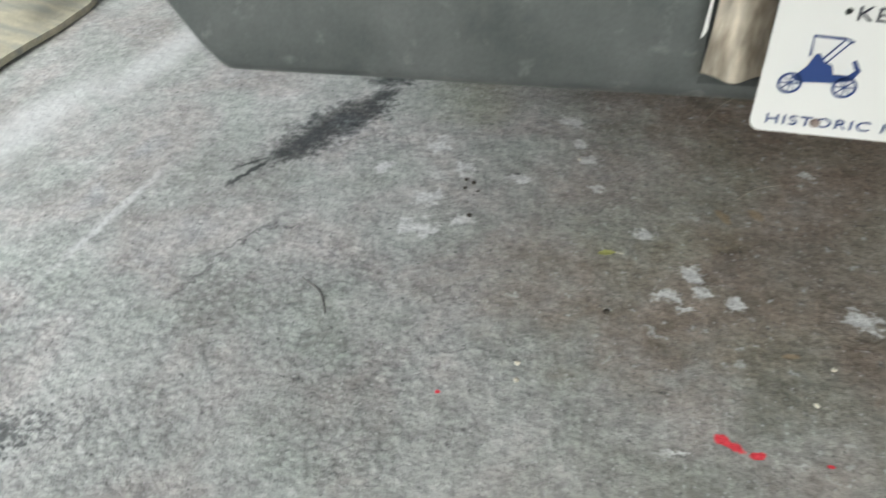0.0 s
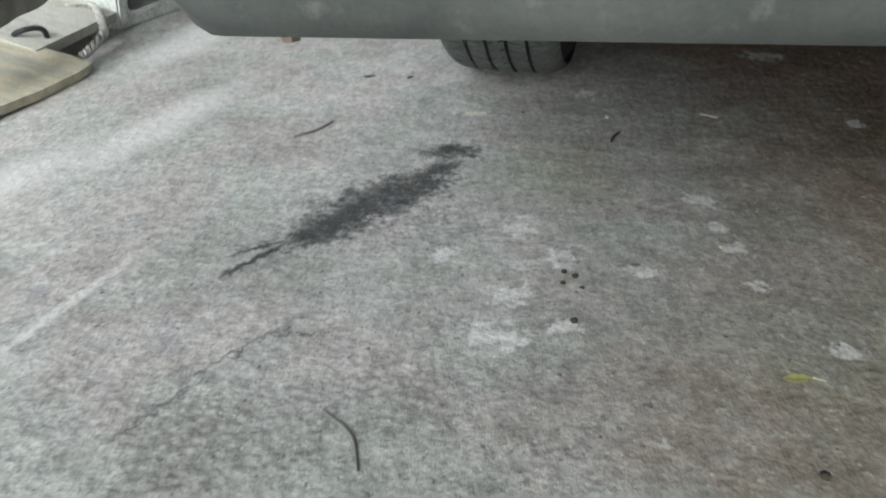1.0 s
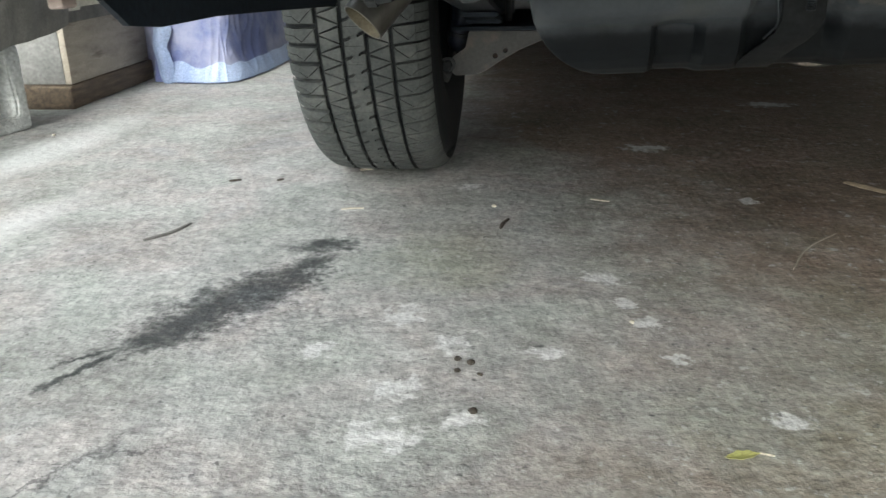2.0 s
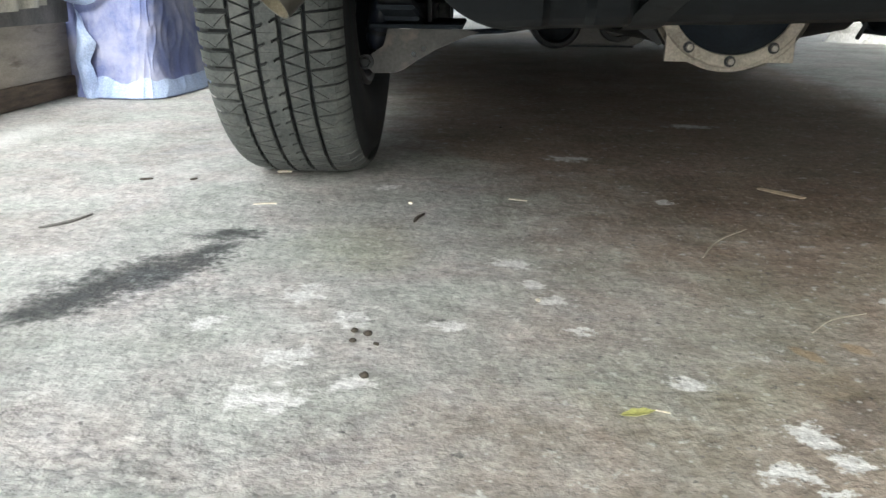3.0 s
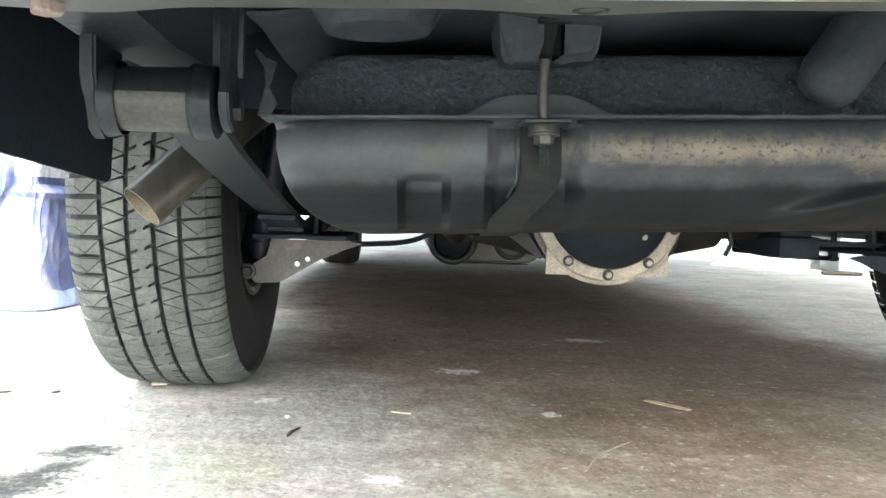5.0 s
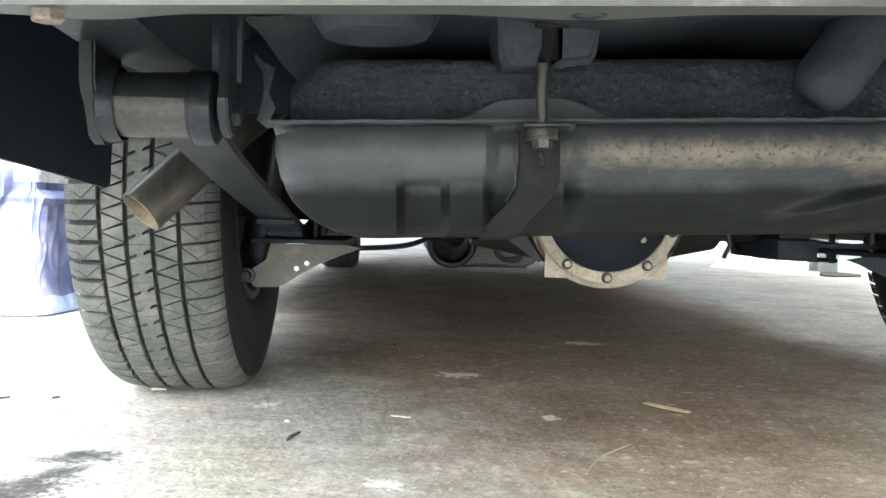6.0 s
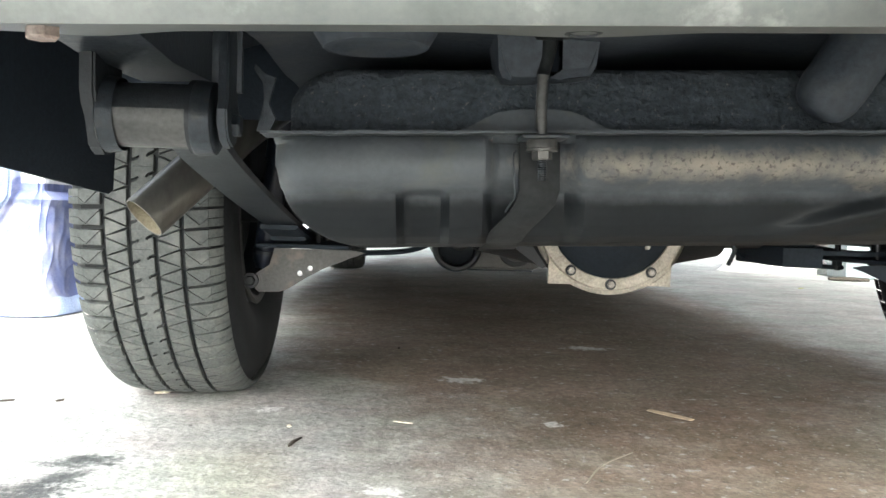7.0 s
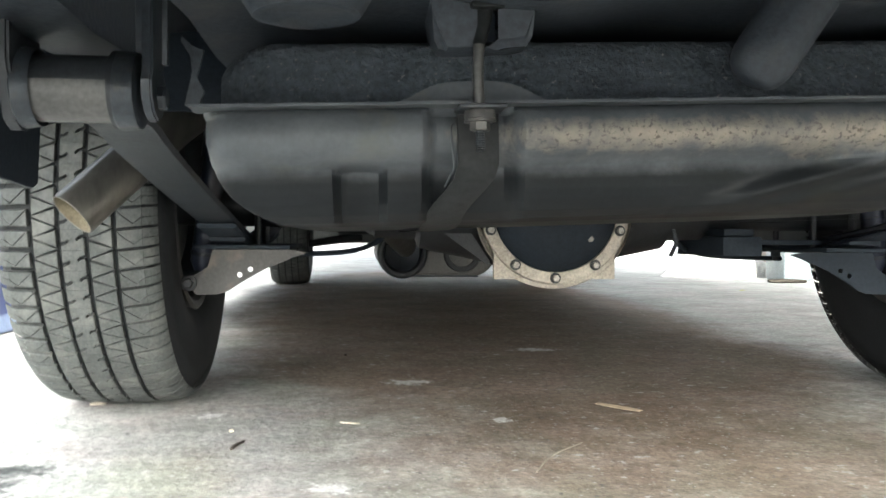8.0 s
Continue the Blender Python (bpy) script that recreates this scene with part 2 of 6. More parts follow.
    d = fmath(nt, "ADD", d, fmath(nt, "ADD", fmath(nt, "MULTIPLY", grit, 1.8), fmath(nt, "MULTIPLY", fmath(nt, "SUBTRACT", lumps, 0.5), 2.2)))
    col = mixc(nt, ramp(nt, fmath(nt, "MULTIPLY", d, 0.4), [(0.50, (0.97, 0.97, 0.97)), (0.70, (0.72, 0.72, 0.72)), (0.84, (0.25, 0.25, 0.25)), (0.96, (0, 0, 0))]), col, mixc(nt, 1.0, col, (0.15, 0.165, 0.17), "MULTIPLY"))
    # speckled soot round the run
    d = min_ellipses(nt, co, [(-0.725, 1.66, 0.12, 0.075, 25), (-0.80, 1.53, 0.15, 0.08, 52), (-1.0, 0.75, 0.3, 0.1, 30)], warp, 0.1)
    sp = fmath(nt, "ADD", d, fmath(nt, "MULTIPLY", grit, 2.4))
    col = mixc(nt, ramp(nt, fmath(nt, "MULTIPLY", sp, 0.4), [(0.52, (0.75, 0.75, 0.75)), (0.66, (0, 0, 0))]), col, (0.07, 0.072, 0.075))
    # long pale scrapes on the open side
    d = min_ellipses(nt, co, [(-1.115, 1.18, 0.16, 0.008, 81), (-1.30, 1.75, 0.22, 0.05, 80), (-1.45, 1.35, 0.30, 0.06, 78), (-1.5, 2.3, 0.3, 0.07, 85)], wf_.outputs["Color"], 0.03)
    d = fmath(nt, "ADD", d, fmath(nt, "MULTIPLY", grit, 1.0))
    col = mixc(nt, ramp(nt, fmath(nt, "MULTIPLY", d, 0.5), [(0.5, (0.55, 0.55, 0.55)), (0.95, (0, 0, 0))]), col, (0.70, 0.70, 0.70))
    # red and orange paint flecks, fine cracks
    d = min_ellipses(nt, co, [(-0.088, .891, .022, .0085, -22), (-0.062, .884, .014, .007, 10), (-0.104, .899, .011, .009, 0), (-0.477, .906, .0035, .004, 0), (0.026, .885, .005, .003, 0)], wf_.outputs["Color"], 0.006)
    d = fmath(nt, "ADD", d, fmath(nt, "MULTIPLY", chip, 2.2))
    col = mixc(nt, ramp(nt, fmath(nt, "MULTIPLY", d, 0.4), [(0.72, (1, 1, 1)), (0.84, (0, 0, 0))]), col, (0.78, 0.06, 0.08))
    d = min_ellipses(nt, co, [(-0.004, 1.066, .012, .005, 10), (-0.085, 1.375, .02, .008, -60), (-0.03, 1.39, .016, .01, -50)], wf_.outputs["Color"], 0.01)
    col = mixc(nt, ramp(nt, fmath(nt, "MULTIPLY", d, 0.5), [(0.4, (0.65, 0.65, 0.65)), (0.65, (0, 0, 0))]), col, (0.36, 0.26, 0.16))
    d = min_ellipses(nt, co, [(-0.90, 1.06, .05, .0022, 66), (-0.865, 1.16, .06, .0022, 60), (-0.82, 1.20, .04, .002, 20)], wf_.outputs["Color"], 0.05)
    col = mixc(nt, ramp(nt, fmath(nt, "MULTIPLY", d, 0.5), [(0.4, (0.7, 0.7, 0.7)), (0.9, (0, 0, 0))]), col, (0.10, 0.10, 0.10))
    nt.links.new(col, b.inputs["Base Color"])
    rr = nt.nodes.new("ShaderNodeMapRange")
    rr.inputs["To Min"].default_value, rr.inputs["To Max"].default_value = 0.68, 0.95
    nt.links.new(mid, rr.inputs["Value"])
    nt.links.new(rr.outputs["Result"], b.inputs["Roughness"])
    h = fmath(nt, "MULTIPLY", grit, 0.75)
    h = fmath(nt, "ADD", h, fmath(nt, "MULTIPLY", mid, 1.6))
    h = fmath(nt, "ADD", h, fmath(nt, "MULTIPLY", chip, 1.4))
    h = fmath(nt, "ADD", h, fmath(nt, "MULTIPLY", lumps, 1.6))
    h = fmath(nt, "SUBTRACT", h, fmath(nt, "MULTIPLY", spall, fmath(nt, "MULTIPLY", vo.outputs["Distance"], 1.0)))
    bp = add(nt, "ShaderNodeBump", Strength=1.0, Distance=0.0020)
    nt.links.new(h, bp.inputs["Height"])
    nt.links.new(bp.outputs["Normal"], b.inputs["Normal"])
    return m


def tank_steel():
    """Dark painted steel: rubbed pale along the bulge, underside shade painted in below."""
    m = surface("dark_painted_tank_steel", (0.060, 0.068, 0.078), (0.102, 0.113, 0.125), 10, 190, (0.34, 0.5), 0.0, 0.06, grain_range=(0.90, 1.06), dirt=(0.10, 0.105, 0.095), dirt_scale=13, dirt_at=(0.56, 0.75))
    nt = m.node_tree
    b = nt.nodes["Principled BSDF"]
    old = b.inputs["Base Color"].links[0].from_socket
    co = nt.nodes.new("ShaderNodeTexCoord").outputs["Object"]
    sp = nt.nodes.new("ShaderNodeSeparateXYZ")
    cb = nt.nodes.new("ShaderNodeCombineXYZ")
    nt.links.new(co, sp.inputs[0])
    nt.links.new(sp.outputs[0], cb.inputs[0])
    nt.links.new(sp.outputs[2], cb.inputs[1])
    rub = min_ellipses(nt, cb.outputs[0], [(-0.07, 0.383, 0.14, 0.012, 2), (0.12, 0.389, 0.13, 0.014, 3), (0.30, 0.395, 0.12, 0.012, 3)])
    # shade of the turned-under face, painted in below the pressed shoulder
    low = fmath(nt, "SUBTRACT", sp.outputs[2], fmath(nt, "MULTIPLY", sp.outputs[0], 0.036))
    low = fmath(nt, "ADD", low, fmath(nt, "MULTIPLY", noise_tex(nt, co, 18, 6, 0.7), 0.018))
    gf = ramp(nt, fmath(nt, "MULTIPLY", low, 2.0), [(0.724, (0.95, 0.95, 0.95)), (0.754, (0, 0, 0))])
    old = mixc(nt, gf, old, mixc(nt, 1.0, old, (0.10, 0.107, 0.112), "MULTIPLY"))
    nz = noise_tex(nt, co, 60, 5, 0.65)
    big = noise_tex(nt, co, 9, 3, 0.6)
    v = fmath(nt, "ADD", fmath(nt, "MULTIPLY", rub, 0.45), fmath(nt, "ADD", fmath(nt, "MULTIPLY", nz, 0.9), fmath(nt, "MULTIPLY", big, 0.6)))
    f_ = ramp(nt, fmath(nt, "MULTIPLY", v, 0.5), [(0.36, (0.85, 0.85, 0.85)), (0.66, (0, 0, 0))])
    pit = ramp(nt, noise_tex(nt, co, 210, 4, 0.65), [(0.36, (0.34, 0.32, 0.30)), (0.47, (1, 1, 1))])
    nt.links.new(mixc(nt, f_, old, mixc(nt, 1.0, (0.255, 0.228, 0.192), pit, "MULTIPLY")), b.inputs["Base Color"])
    return m


M_FLOOR = concrete_floor()
M_SILVER = surface("dusty_silver_paint", (0.075, 0.083, 0.082), (0.135, 0.143, 0.140), 9, 220, (0.34, 0.5), 0.3, 0.05, dirt=(0.22, 0.225, 0.22), dirt_scale=26, dirt_at=(0.58, 0.76), grain_range=(0.90, 1.08))
M_BLACK = surface("black_undercoat", (0.012, 0.019, 0.029), (0.020, 0.029, 0.042), 12, 160, (0.55, 0.8), 0.0, 0.2)
M_PAN = surface("sooty_floor_pan", (0.026, 0.033, 0.043), (0.047, 0.056, 0.069), 7, 150, (0.5, 0.75), 0.0, 0.25, dirt=(0.085, 0.083, 0.080), dirt_scale=11, dirt_at=(0.55, 0.8))
M_COAT = surface("gritty_undercoating", (0.036, 0.045, 0.056), (0.066, 0.079, 0.094), 12, 160, (0.6, 0.9), 0.0, 1.0, bump_scale=150, bump_depth=0.008, dirt=(0.15, 0.152, 0.152), dirt_scale=230, dirt_at=(0.60, 0.68))
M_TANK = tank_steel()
M_TANKLOW = surface("greasy_tank_bottom", (0.012, 0.014, 0.015), (0.021, 0.023, 0.025), 6, 160, (0.38, 0.55), 0.0, 0.15)
M_STEEL = surface("grey_painted_steel", (0.020, 0.026, 0.033), (0.039, 0.047, 0.057), 16, 200, (0.28, 0.48), 0.4, 0.2, dirt=(0.05, 0.045, 0.04), dirt_scale=30, dirt_at=(0.55, 0.75))
M_WORNSTEEL = surface("worn_smooth_steel", (0.060, 0.061, 0.061), (0.090, 0.090, 0.088), 12, 220, (0.30, 0.45), 0.3, 0.1, dirt=(0.06, 0.055, 0.05), dirt_scale=22, dirt_at=(0.6, 0.8))
M_PLATESTEEL = surface("stained_bracket_steel", (0.035, 0.036, 0.038), (0.07, 0.07, 0.07), 18, 200, (0.35, 0.55), 0.3, 0.2, dirt=(0.13, 0.108, 0.09), dirt_scale=15, dirt_at=(0.54, 0.72))
M_DARKSTEEL = surface("oily_dark_steel", (0.014, 0.017, 0.021), (0.029, 0.033, 0.038), 20, 180, (0.35, 0.6), 0.3, 0.2)
M_CAST = surface("bare_cast_flange", (0.38, 0.35, 0.30), (0.56, 0.52, 0.455), 25, 260, (0.45, 0.65), 0.15, 0.25, dirt=(0.12, 0.10, 0.08), dirt_scale=40, dirt_at=(0.60, 0.78))
M_CHROME = surface("dull_exhaust_metal", (0.115, 0.112, 0.102), (0.215, 0.208, 0.19), 30, 300, (0.24, 0.36), 0.65, 0.02, stretch=(1, 1, 0.25), grain_range=(0.94, 1.04))
M_SOOT = surface("pale_exhaust_soot", (0.15, 0.13, 0.09), (0.24, 0.21, 0.15), 40, 300, (0.8, 0.95))
M_RUBBER = surface("worn_tyre_rubber", (0.062, 0.068, 0.068), (0.100, 0.107, 0.106), 14, 260, (0.55, 0.78), 0.0, 0.15, dirt=(0.17, 0.172, 0.165), dirt_scale=18, dirt_at=(0.5, 0.85))
M_SIDEWALL = surface("black_sidewall_rubber", (0.011, 0.013, 0.015), (0.019, 0.021, 0.024), 14, 260, (0.55, 0.75))
M_BOLT = surface("zinc_bolt_steel", (0.28, 0.27, 0.25), (0.42, 0.41, 0.38), 60, 300, (0.35, 0.5), 0.8, 0.1, dirt=(0.06, 0.05, 0.045), dirt_scale=90, dirt_at=(0.5, 0.7))
M_RUST = surface("rusty_bolt", (0.20, 0.145, 0.125), (0.42, 0.36, 0.33), 70, 300, (0.6, 0.8), 0.3, 0.4)
M_SHOCK = surface("navy_shock_paint", (0.010, 0.013, 0.024), (0.020, 0.026, 0.046), 12, 200, (0.25, 0.4))
M_PLATE = plain("white_plate_enamel", (0.68, 0.675, 0.66), 0.4)
M_BLUE = plain("plate_blue_ink", (0.014, 0.042, 0.17), 0.5)
M_INK = plain("plate_dark_ink", (0.012, 0.013, 0.028), 0.5)
M_POCKET = surface("dirty_bright_trim", (0.16, 0.12, 0.085), (0.58, 0.52, 0.43), 30, 120, (0.3, 0.5), 0.5, 0.2, stretch=(1, 1, 0.25))
M_GLASS = plain("dark_car_glass", (0.02, 0.022, 0.024), 0.06)
M_LENS = plain("red_lamp_lens", (0.32, 0.015, 0.012), 0.2)
M_BLOCK = surface("concrete_block", (0.52, 0.54, 0.535), (0.70, 0.715, 0.71), 18, 110, (0.8, 0.95), 0.0, 0.9, bump_scale=90, bump_depth=0.006, dirt=(0.16, 0.16, 0.155), dirt_scale=75, dirt_at=(0.62, 0.72))
M_TIMBER = surface("dark_weathered_timber", (0.085, 0.066, 0.05), (0.22, 0.165, 0.115), 12, 120, (0.7, 0.9), 0.0, 0.6, stretch=(8, 1, 8), dirt=(0.27, 0.17, 0.10), dirt_scale=3, dirt_at=(0.60, 0.75))
M_CRATE = surface("grey_brown_board", (0.36, 0.32, 0.265), (0.50, 0.45, 0.38), 9, 130, (0.7, 0.9), 0.0, 0.3, stretch=(6, 1, 6), dirt=(0.17, 0.15, 0.12), dirt_scale=6)
M_CRATEEND = surface("grey_end_grain", (0.15, 0.15, 0.147), (0.25, 0.247, 0.24), 9, 130, (0.7, 0.9), 0.0, 0.3)
M_BOARD = surface("worn_plywood", (0.46, 0.42, 0.31), (0.66, 0.61, 0.47), 8, 110, (0.7, 0.9), 0.0, 0.5, stretch=(1, 5, 5), dirt=(0.30, 0.30, 0.28), dirt_scale=5, dirt_at=(0.45, 0.7))
M_FLAP = surface("beige_stiff_canvas", (0.46, 0.44, 0.38), (0.62, 0.60, 0.53), 7, 170, (0.85, 0.95), 0.0, 0.4, stretch=(1, 2.5, 1), bump_scale=200, dirt=(0.26, 0.24, 0.20), dirt_scale=9, dirt_at=(0.6, 0.8))
M_GREYBOARD = surface("grey_weathered_plywood", (0.42, 0.415, 0.38), (0.58, 0.57, 0.52), 8, 110, (0.7, 0.9), 0.0, 0.5, stretch=(1, 5, 5), dirt=(0.22, 0.22, 0.21), dirt_scale=9, dirt_at=(0.55, 0.75))
M_TARPBACK = surface("pale_tarpaulin_back", (0.27, 0.35, 0.56), (0.42, 0.50, 0.68), 6, 220, (0.3, 0.5), 0.0, 0.12)
M_CANVAS = surface("grey_canvas", (0.13, 0.126, 0.118), (0.27, 0.26, 0.24), 7, 170, (0.85, 0.95), 0.0, 0.5, stretch=(1, 2.5, 1), bump_scale=200)
M_ROPE = surface("grey_twisted_rope", (0.32, 0.315, 0.30), (0.50, 0.49, 0.47), 90, 300, (0.85, 0.95), 0.0, 0.6)
M_IRON = plain("black_iron", (0.03, 0.03, 0.032), 0.5, 0.6)
M_PALETARP = surface("whitish_tarpaulin", (0.58, 0.58, 0.66), (0.76, 0.76, 0.80), 6, 200, (0.6, 0.8), 0.0, 0.1, dirt=(0.36, 0.39, 0.56), dirt_scale=9, dirt_at=(0.52, 0.75))
M_TARP = surface("faded_blue_tarpaulin", (0.095, 0.118, 0.27), (0.20, 0.23, 0.40), 6, 200, (0.6, 0.8), 0.0, 0.12, grain_range=(0.9, 1.08), dirt=(0.36, 0.36, 0.45), dirt_scale=6, dirt_at=(0.44, 0.74))
M_BROWN = surface("brown_cushion_cloth", (0.24, 0.15, 0.11), (0.40, 0.27, 0.21), 16, 220, (0.85, 0.95), 0.0, 0.5)
M_GREEN = surface("green_plastic_bag", (0.02, 0.30, 0.14), (0.05, 0.45, 0.24), 12, 200, (0.3, 0.45), 0.0, 0.2)
M_ROOF = surface("pale_board", (0.50, 0.49, 0.47), (0.60, 0.59, 0.57), 3, 60, (0.7, 0.9))
M_WALL = surface("warm_grey_render", (0.22, 0.20, 0.175), (0.30, 0.275, 0.24), 3, 60, (0.8, 0.95))
M_WHITE = surface("white_plastic", (0.70, 0.70, 0.69), (0.80, 0.80, 0.79), 10, 100, (0.4, 0.6))
M_GREY = surface("grey_plastic", (0.20, 0.24, 0.26), (0.28, 0.32, 0.34), 10, 100, (0.4, 0.6))
M_LEAF = surface("yellow_dry_leaf", (0.30, 0.30, 0.08), (0.46, 0.45, 0.17), 80, 300, (0.6, 0.8))
M_STRAW = surface("pale_straw", (0.55, 0.50, 0.40), (0.72, 0.68, 0.58), 60, 300, (0.7, 0.9))
M_CHIP = surface("fresh_split_wood", (0.62, 0.50, 0.34), (0.82, 0.71, 0.52), 40, 200, (0.7, 0.9))
M_STALK = surface("grey_dry_stalk", (0.30, 0.27, 0.21), (0.42, 0.38, 0.31), 60, 300, (0.7, 0.9))
M_DRY = surface("grey_dry_wood", (0.10, 0.095, 0.09), (0.18, 0.17, 0.16), 60, 300, (0.8, 0.95))
M_TWIG = surface("dark_bark", (0.035, 0.028, 0.022), (0.085, 0.07, 0.055), 60, 300, (0.8, 0.95))

for m_ in (M_TANK, M_SIDEWALL, M_BLACK, M_FLOOR, M_RUBBER, M_PAN, M_COAT):
    m_.node_tree.nodes["Principled BSDF"].inputs["Specular IOR Level"].default_value = 0.3

for m_ in (M_TANK, M_TANKLOW):
    m_.node_tree.nodes["Principled BSDF"].inputs["Specular IOR Level"].default_value = 0.10

# ---- mesh helpers ----
TIP = Matrix.Translation((-0.35, 0, 0.4)) @ Matrix.Rotation(radians(-2.08), 4, "Y") @ Matrix.Translation((0.35, 0, -0.4))


def mesh_of(name, bm, mats, smooth=True):
    me = bpy.data.meshes.new(name)
    bmesh.ops.recalc_face_normals(bm, faces=bm.faces)
    if smooth:
        for fc in bm.faces:
            fc.smooth = True
        for e in bm.edges:
            if len(e.link_faces) == 2 and e.calc_face_angle(0) > 0.6:
                e.smooth = False
    bm.to_mesh(me)
    bm.free()
    for mt in mats if isinstance(mats, (list, tuple)) else [mats]:
        me.materials.append(mt)
    return me


def part(name, bm, material, parent, label="", tip=False, smooth=True):
    if tip:
        bm.transform(TIP)
    ob = new(name, mesh_of(name, bm, material, smooth))
    ob.parent = parent
    if label:
        tagged(ob, label=label)
    return ob


def thing(name, bm, material, label, category, kind="", group="", smooth=True):
    return tagged(new(name, mesh_of(name, bm, material, smooth)), label, category, group, kind)


def empty_thing(name, label, category, group="", kind=""):
    return tagged(new(name), label, category, group, kind)


def merge(target, other):
    tmp = bpy.data.meshes.new("tmp")
    other.to_mesh(tmp)
    other.free()
    target.from_mesh(tmp)
    bpy.data.meshes.remove(tmp)


def box(x0, x1, y0, y1, z0, z1, bevel=0.0, seg=2, bm=None):
    b = bmesh.new()
    bmesh.ops.create_cube(b, size=1)
    for v in b.verts:
        v.co = Vector((x0 + (v.co.x + 0.5) * (x1 - x0), y0 + (v.co.y + 0.5) * (y1 - y0), z0 + (v.co.z + 0.5) * (z1 - z0)))
    if bevel:
        bmesh.ops.bevel(b, geom=b.edges[:], offset=bevel, segments=seg, affect="EDGES", profile=0.5)
    if bm is not None:
        merge(bm, b)
        return bm
    return b


def sweep(points, radius, seg=12, closed_ends=True, bm=None, flat=1.0):
    """A tube along points; radius a number or one per point."""
    b = bm if bm is not None else bmesh.new()
    pts = [Vector(p) for p in points]
    rings, n0 = [], None
    for i, p in enumerate(pts):
        d = (pts[min(i + 1, len(pts) - 1)] - pts[max(i - 1, 0)]).normalized()
        if n0 is None:
            n0 = d.orthogonal().normalized()
        n0 = (n0 - d * n0.dot(d)).normalized()
        bi = d.cross(n0)
        r = radius[i] if isinstance(radius, (list, tuple)) else radius
        rings.append([b.verts.new(p + r * (math.cos(a) * n0 + flat * math.sin(a) * bi)) for a in [2 * math.pi * k / seg for k in range(seg)]])
    for r0, r1 in zip(rings, rings[1:]):
        for k in range(seg):
            b.faces.new((r0[k], r0[(k + 1) % seg], r1[(k + 1) % seg], r1[k]))
    if closed_ends:
        b.faces.new(rings[0][::-1])
        b.faces.new(rings[-1])
    return b


def curve_points(ctrl, n=16):
    """Catmull-Rom curve through the control points."""
    c = [Vector(p) for p in ctrl]
    c = [2 * c[0] - c[1]] + c + [2 * c[-1] - c[-2]]
    out = []
    for i in range(1, len(c) - 2):
        for k in range(n):
            t = k / n
            p0, p1, p2, p3 = c[i - 1:i + 3]
            out.append(0.5 * (2 * p1 + (p2 - p0) * t + (2 * p0 - 5 * p1 + 4 * p2 - p3) * t * t + (3 * p1 - p0 - 3 * p2 + p3) * t ** 3))
    out.append(c[-2])
    return out


def lathe(profile, axis, centre, seg=64, bm=None):
    """Turn (along, radius) pairs about an axis 'x', 'y' or 'z' through centre."""
    b = bm if bm is not None else bmesh.new()
    c = Vector(centre)
    rings = []
    for along, r in profile:
        ring = []
        for k in range(seg):
            a = 2 * math.pi * k / seg
            u, w = r * math.cos(a), r * math.sin(a)
            ring.append(b.verts.new(c + Vector({"x": (along, u, w), "y": (u, along, w), "z": (u, w, along)}[axis])))
        rings.append(ring)
    for r0, r1 in zip(rings, rings[1:]):
        for k in range(seg):
            b.faces.new((r0[k], r0[(k + 1) % seg], r1[(k + 1) % seg], r1[k]))
    return b


def disc_solid(axis, centre, r, a0, a1, seg=24, bevel=0.0, bm=None):
    bv = bevel
    return lathe([(a0, 0.0001), (a0, r - bv), (a0 + bv, r), (a1 - bv, r), (a1, r - bv), (a1, 0.0001)], axis, centre, seg, bm)


def hexbolt(axis, centre, r, height, sign=1, bm=None):
    """A washer and a hexagon head that sticks out along sign * axis."""
    b = bm if bm is not None else bmesh.new()
    lathe([(0, 0.0001), (0, r * 1.55), (sign * height * 0.25, r * 1.5), (sign * height * 0.25, 0.0001)], axis, centre, 18, b)
    for fc in b.faces:
        fc.material_index = 1
    lathe([(sign * height * 0.25, r), (sign * height * 0.9, r), (sign * height, r * 0.85), (sign * height, 0.0001)], axis, centre, 6, b)
    return b


def plate_of(outline, holes, plane, at, thick, bm=None):
    """A flat plate from an outline and round holes (u, v, r). plane 'xz' lies at y = at, 'yz' at x = at, 'xy' at z = at."""
    b = bmesh.new()
    put = {"xz": lambda u, v: (u, at, v), "yz": lambda u, v: (at, u, v), "xy": lambda u, v: (u, v, at)}[plane]
    loops = [outline] + [[(u + r * math.cos(a), v + r * math.sin(a)) for a in [2 * math.pi * k / 14 for k in range(14)]] for u, v, r in holes]
    edges = []
    for lp in loops:
        vs = [b.verts.new(put(u, v)) for u, v in lp]
        edges += [b.edges.new((vs[i], vs[(i + 1) % len(vs)])) for i in range(len(vs))]
    bmesh.ops.triangle_fill(b, edges=edges, use_beauty=True, use_dissolve=False)
    r = bmesh.ops.extrude_face_region(b, geom=b.faces[:])
    n = {"xz": Vector((0, 1, 0)), "yz": Vector((1, 0, 0)), "xy": Vector((0, 0, 1))}[plane]
    bmesh.ops.translate(b, verts=[v for v in r["geom"] if isinstance(v, bmesh.types.BMVert)], vec=n * thick)
    if bm is not None:
        merge(bm, b)
        return bm
    return b


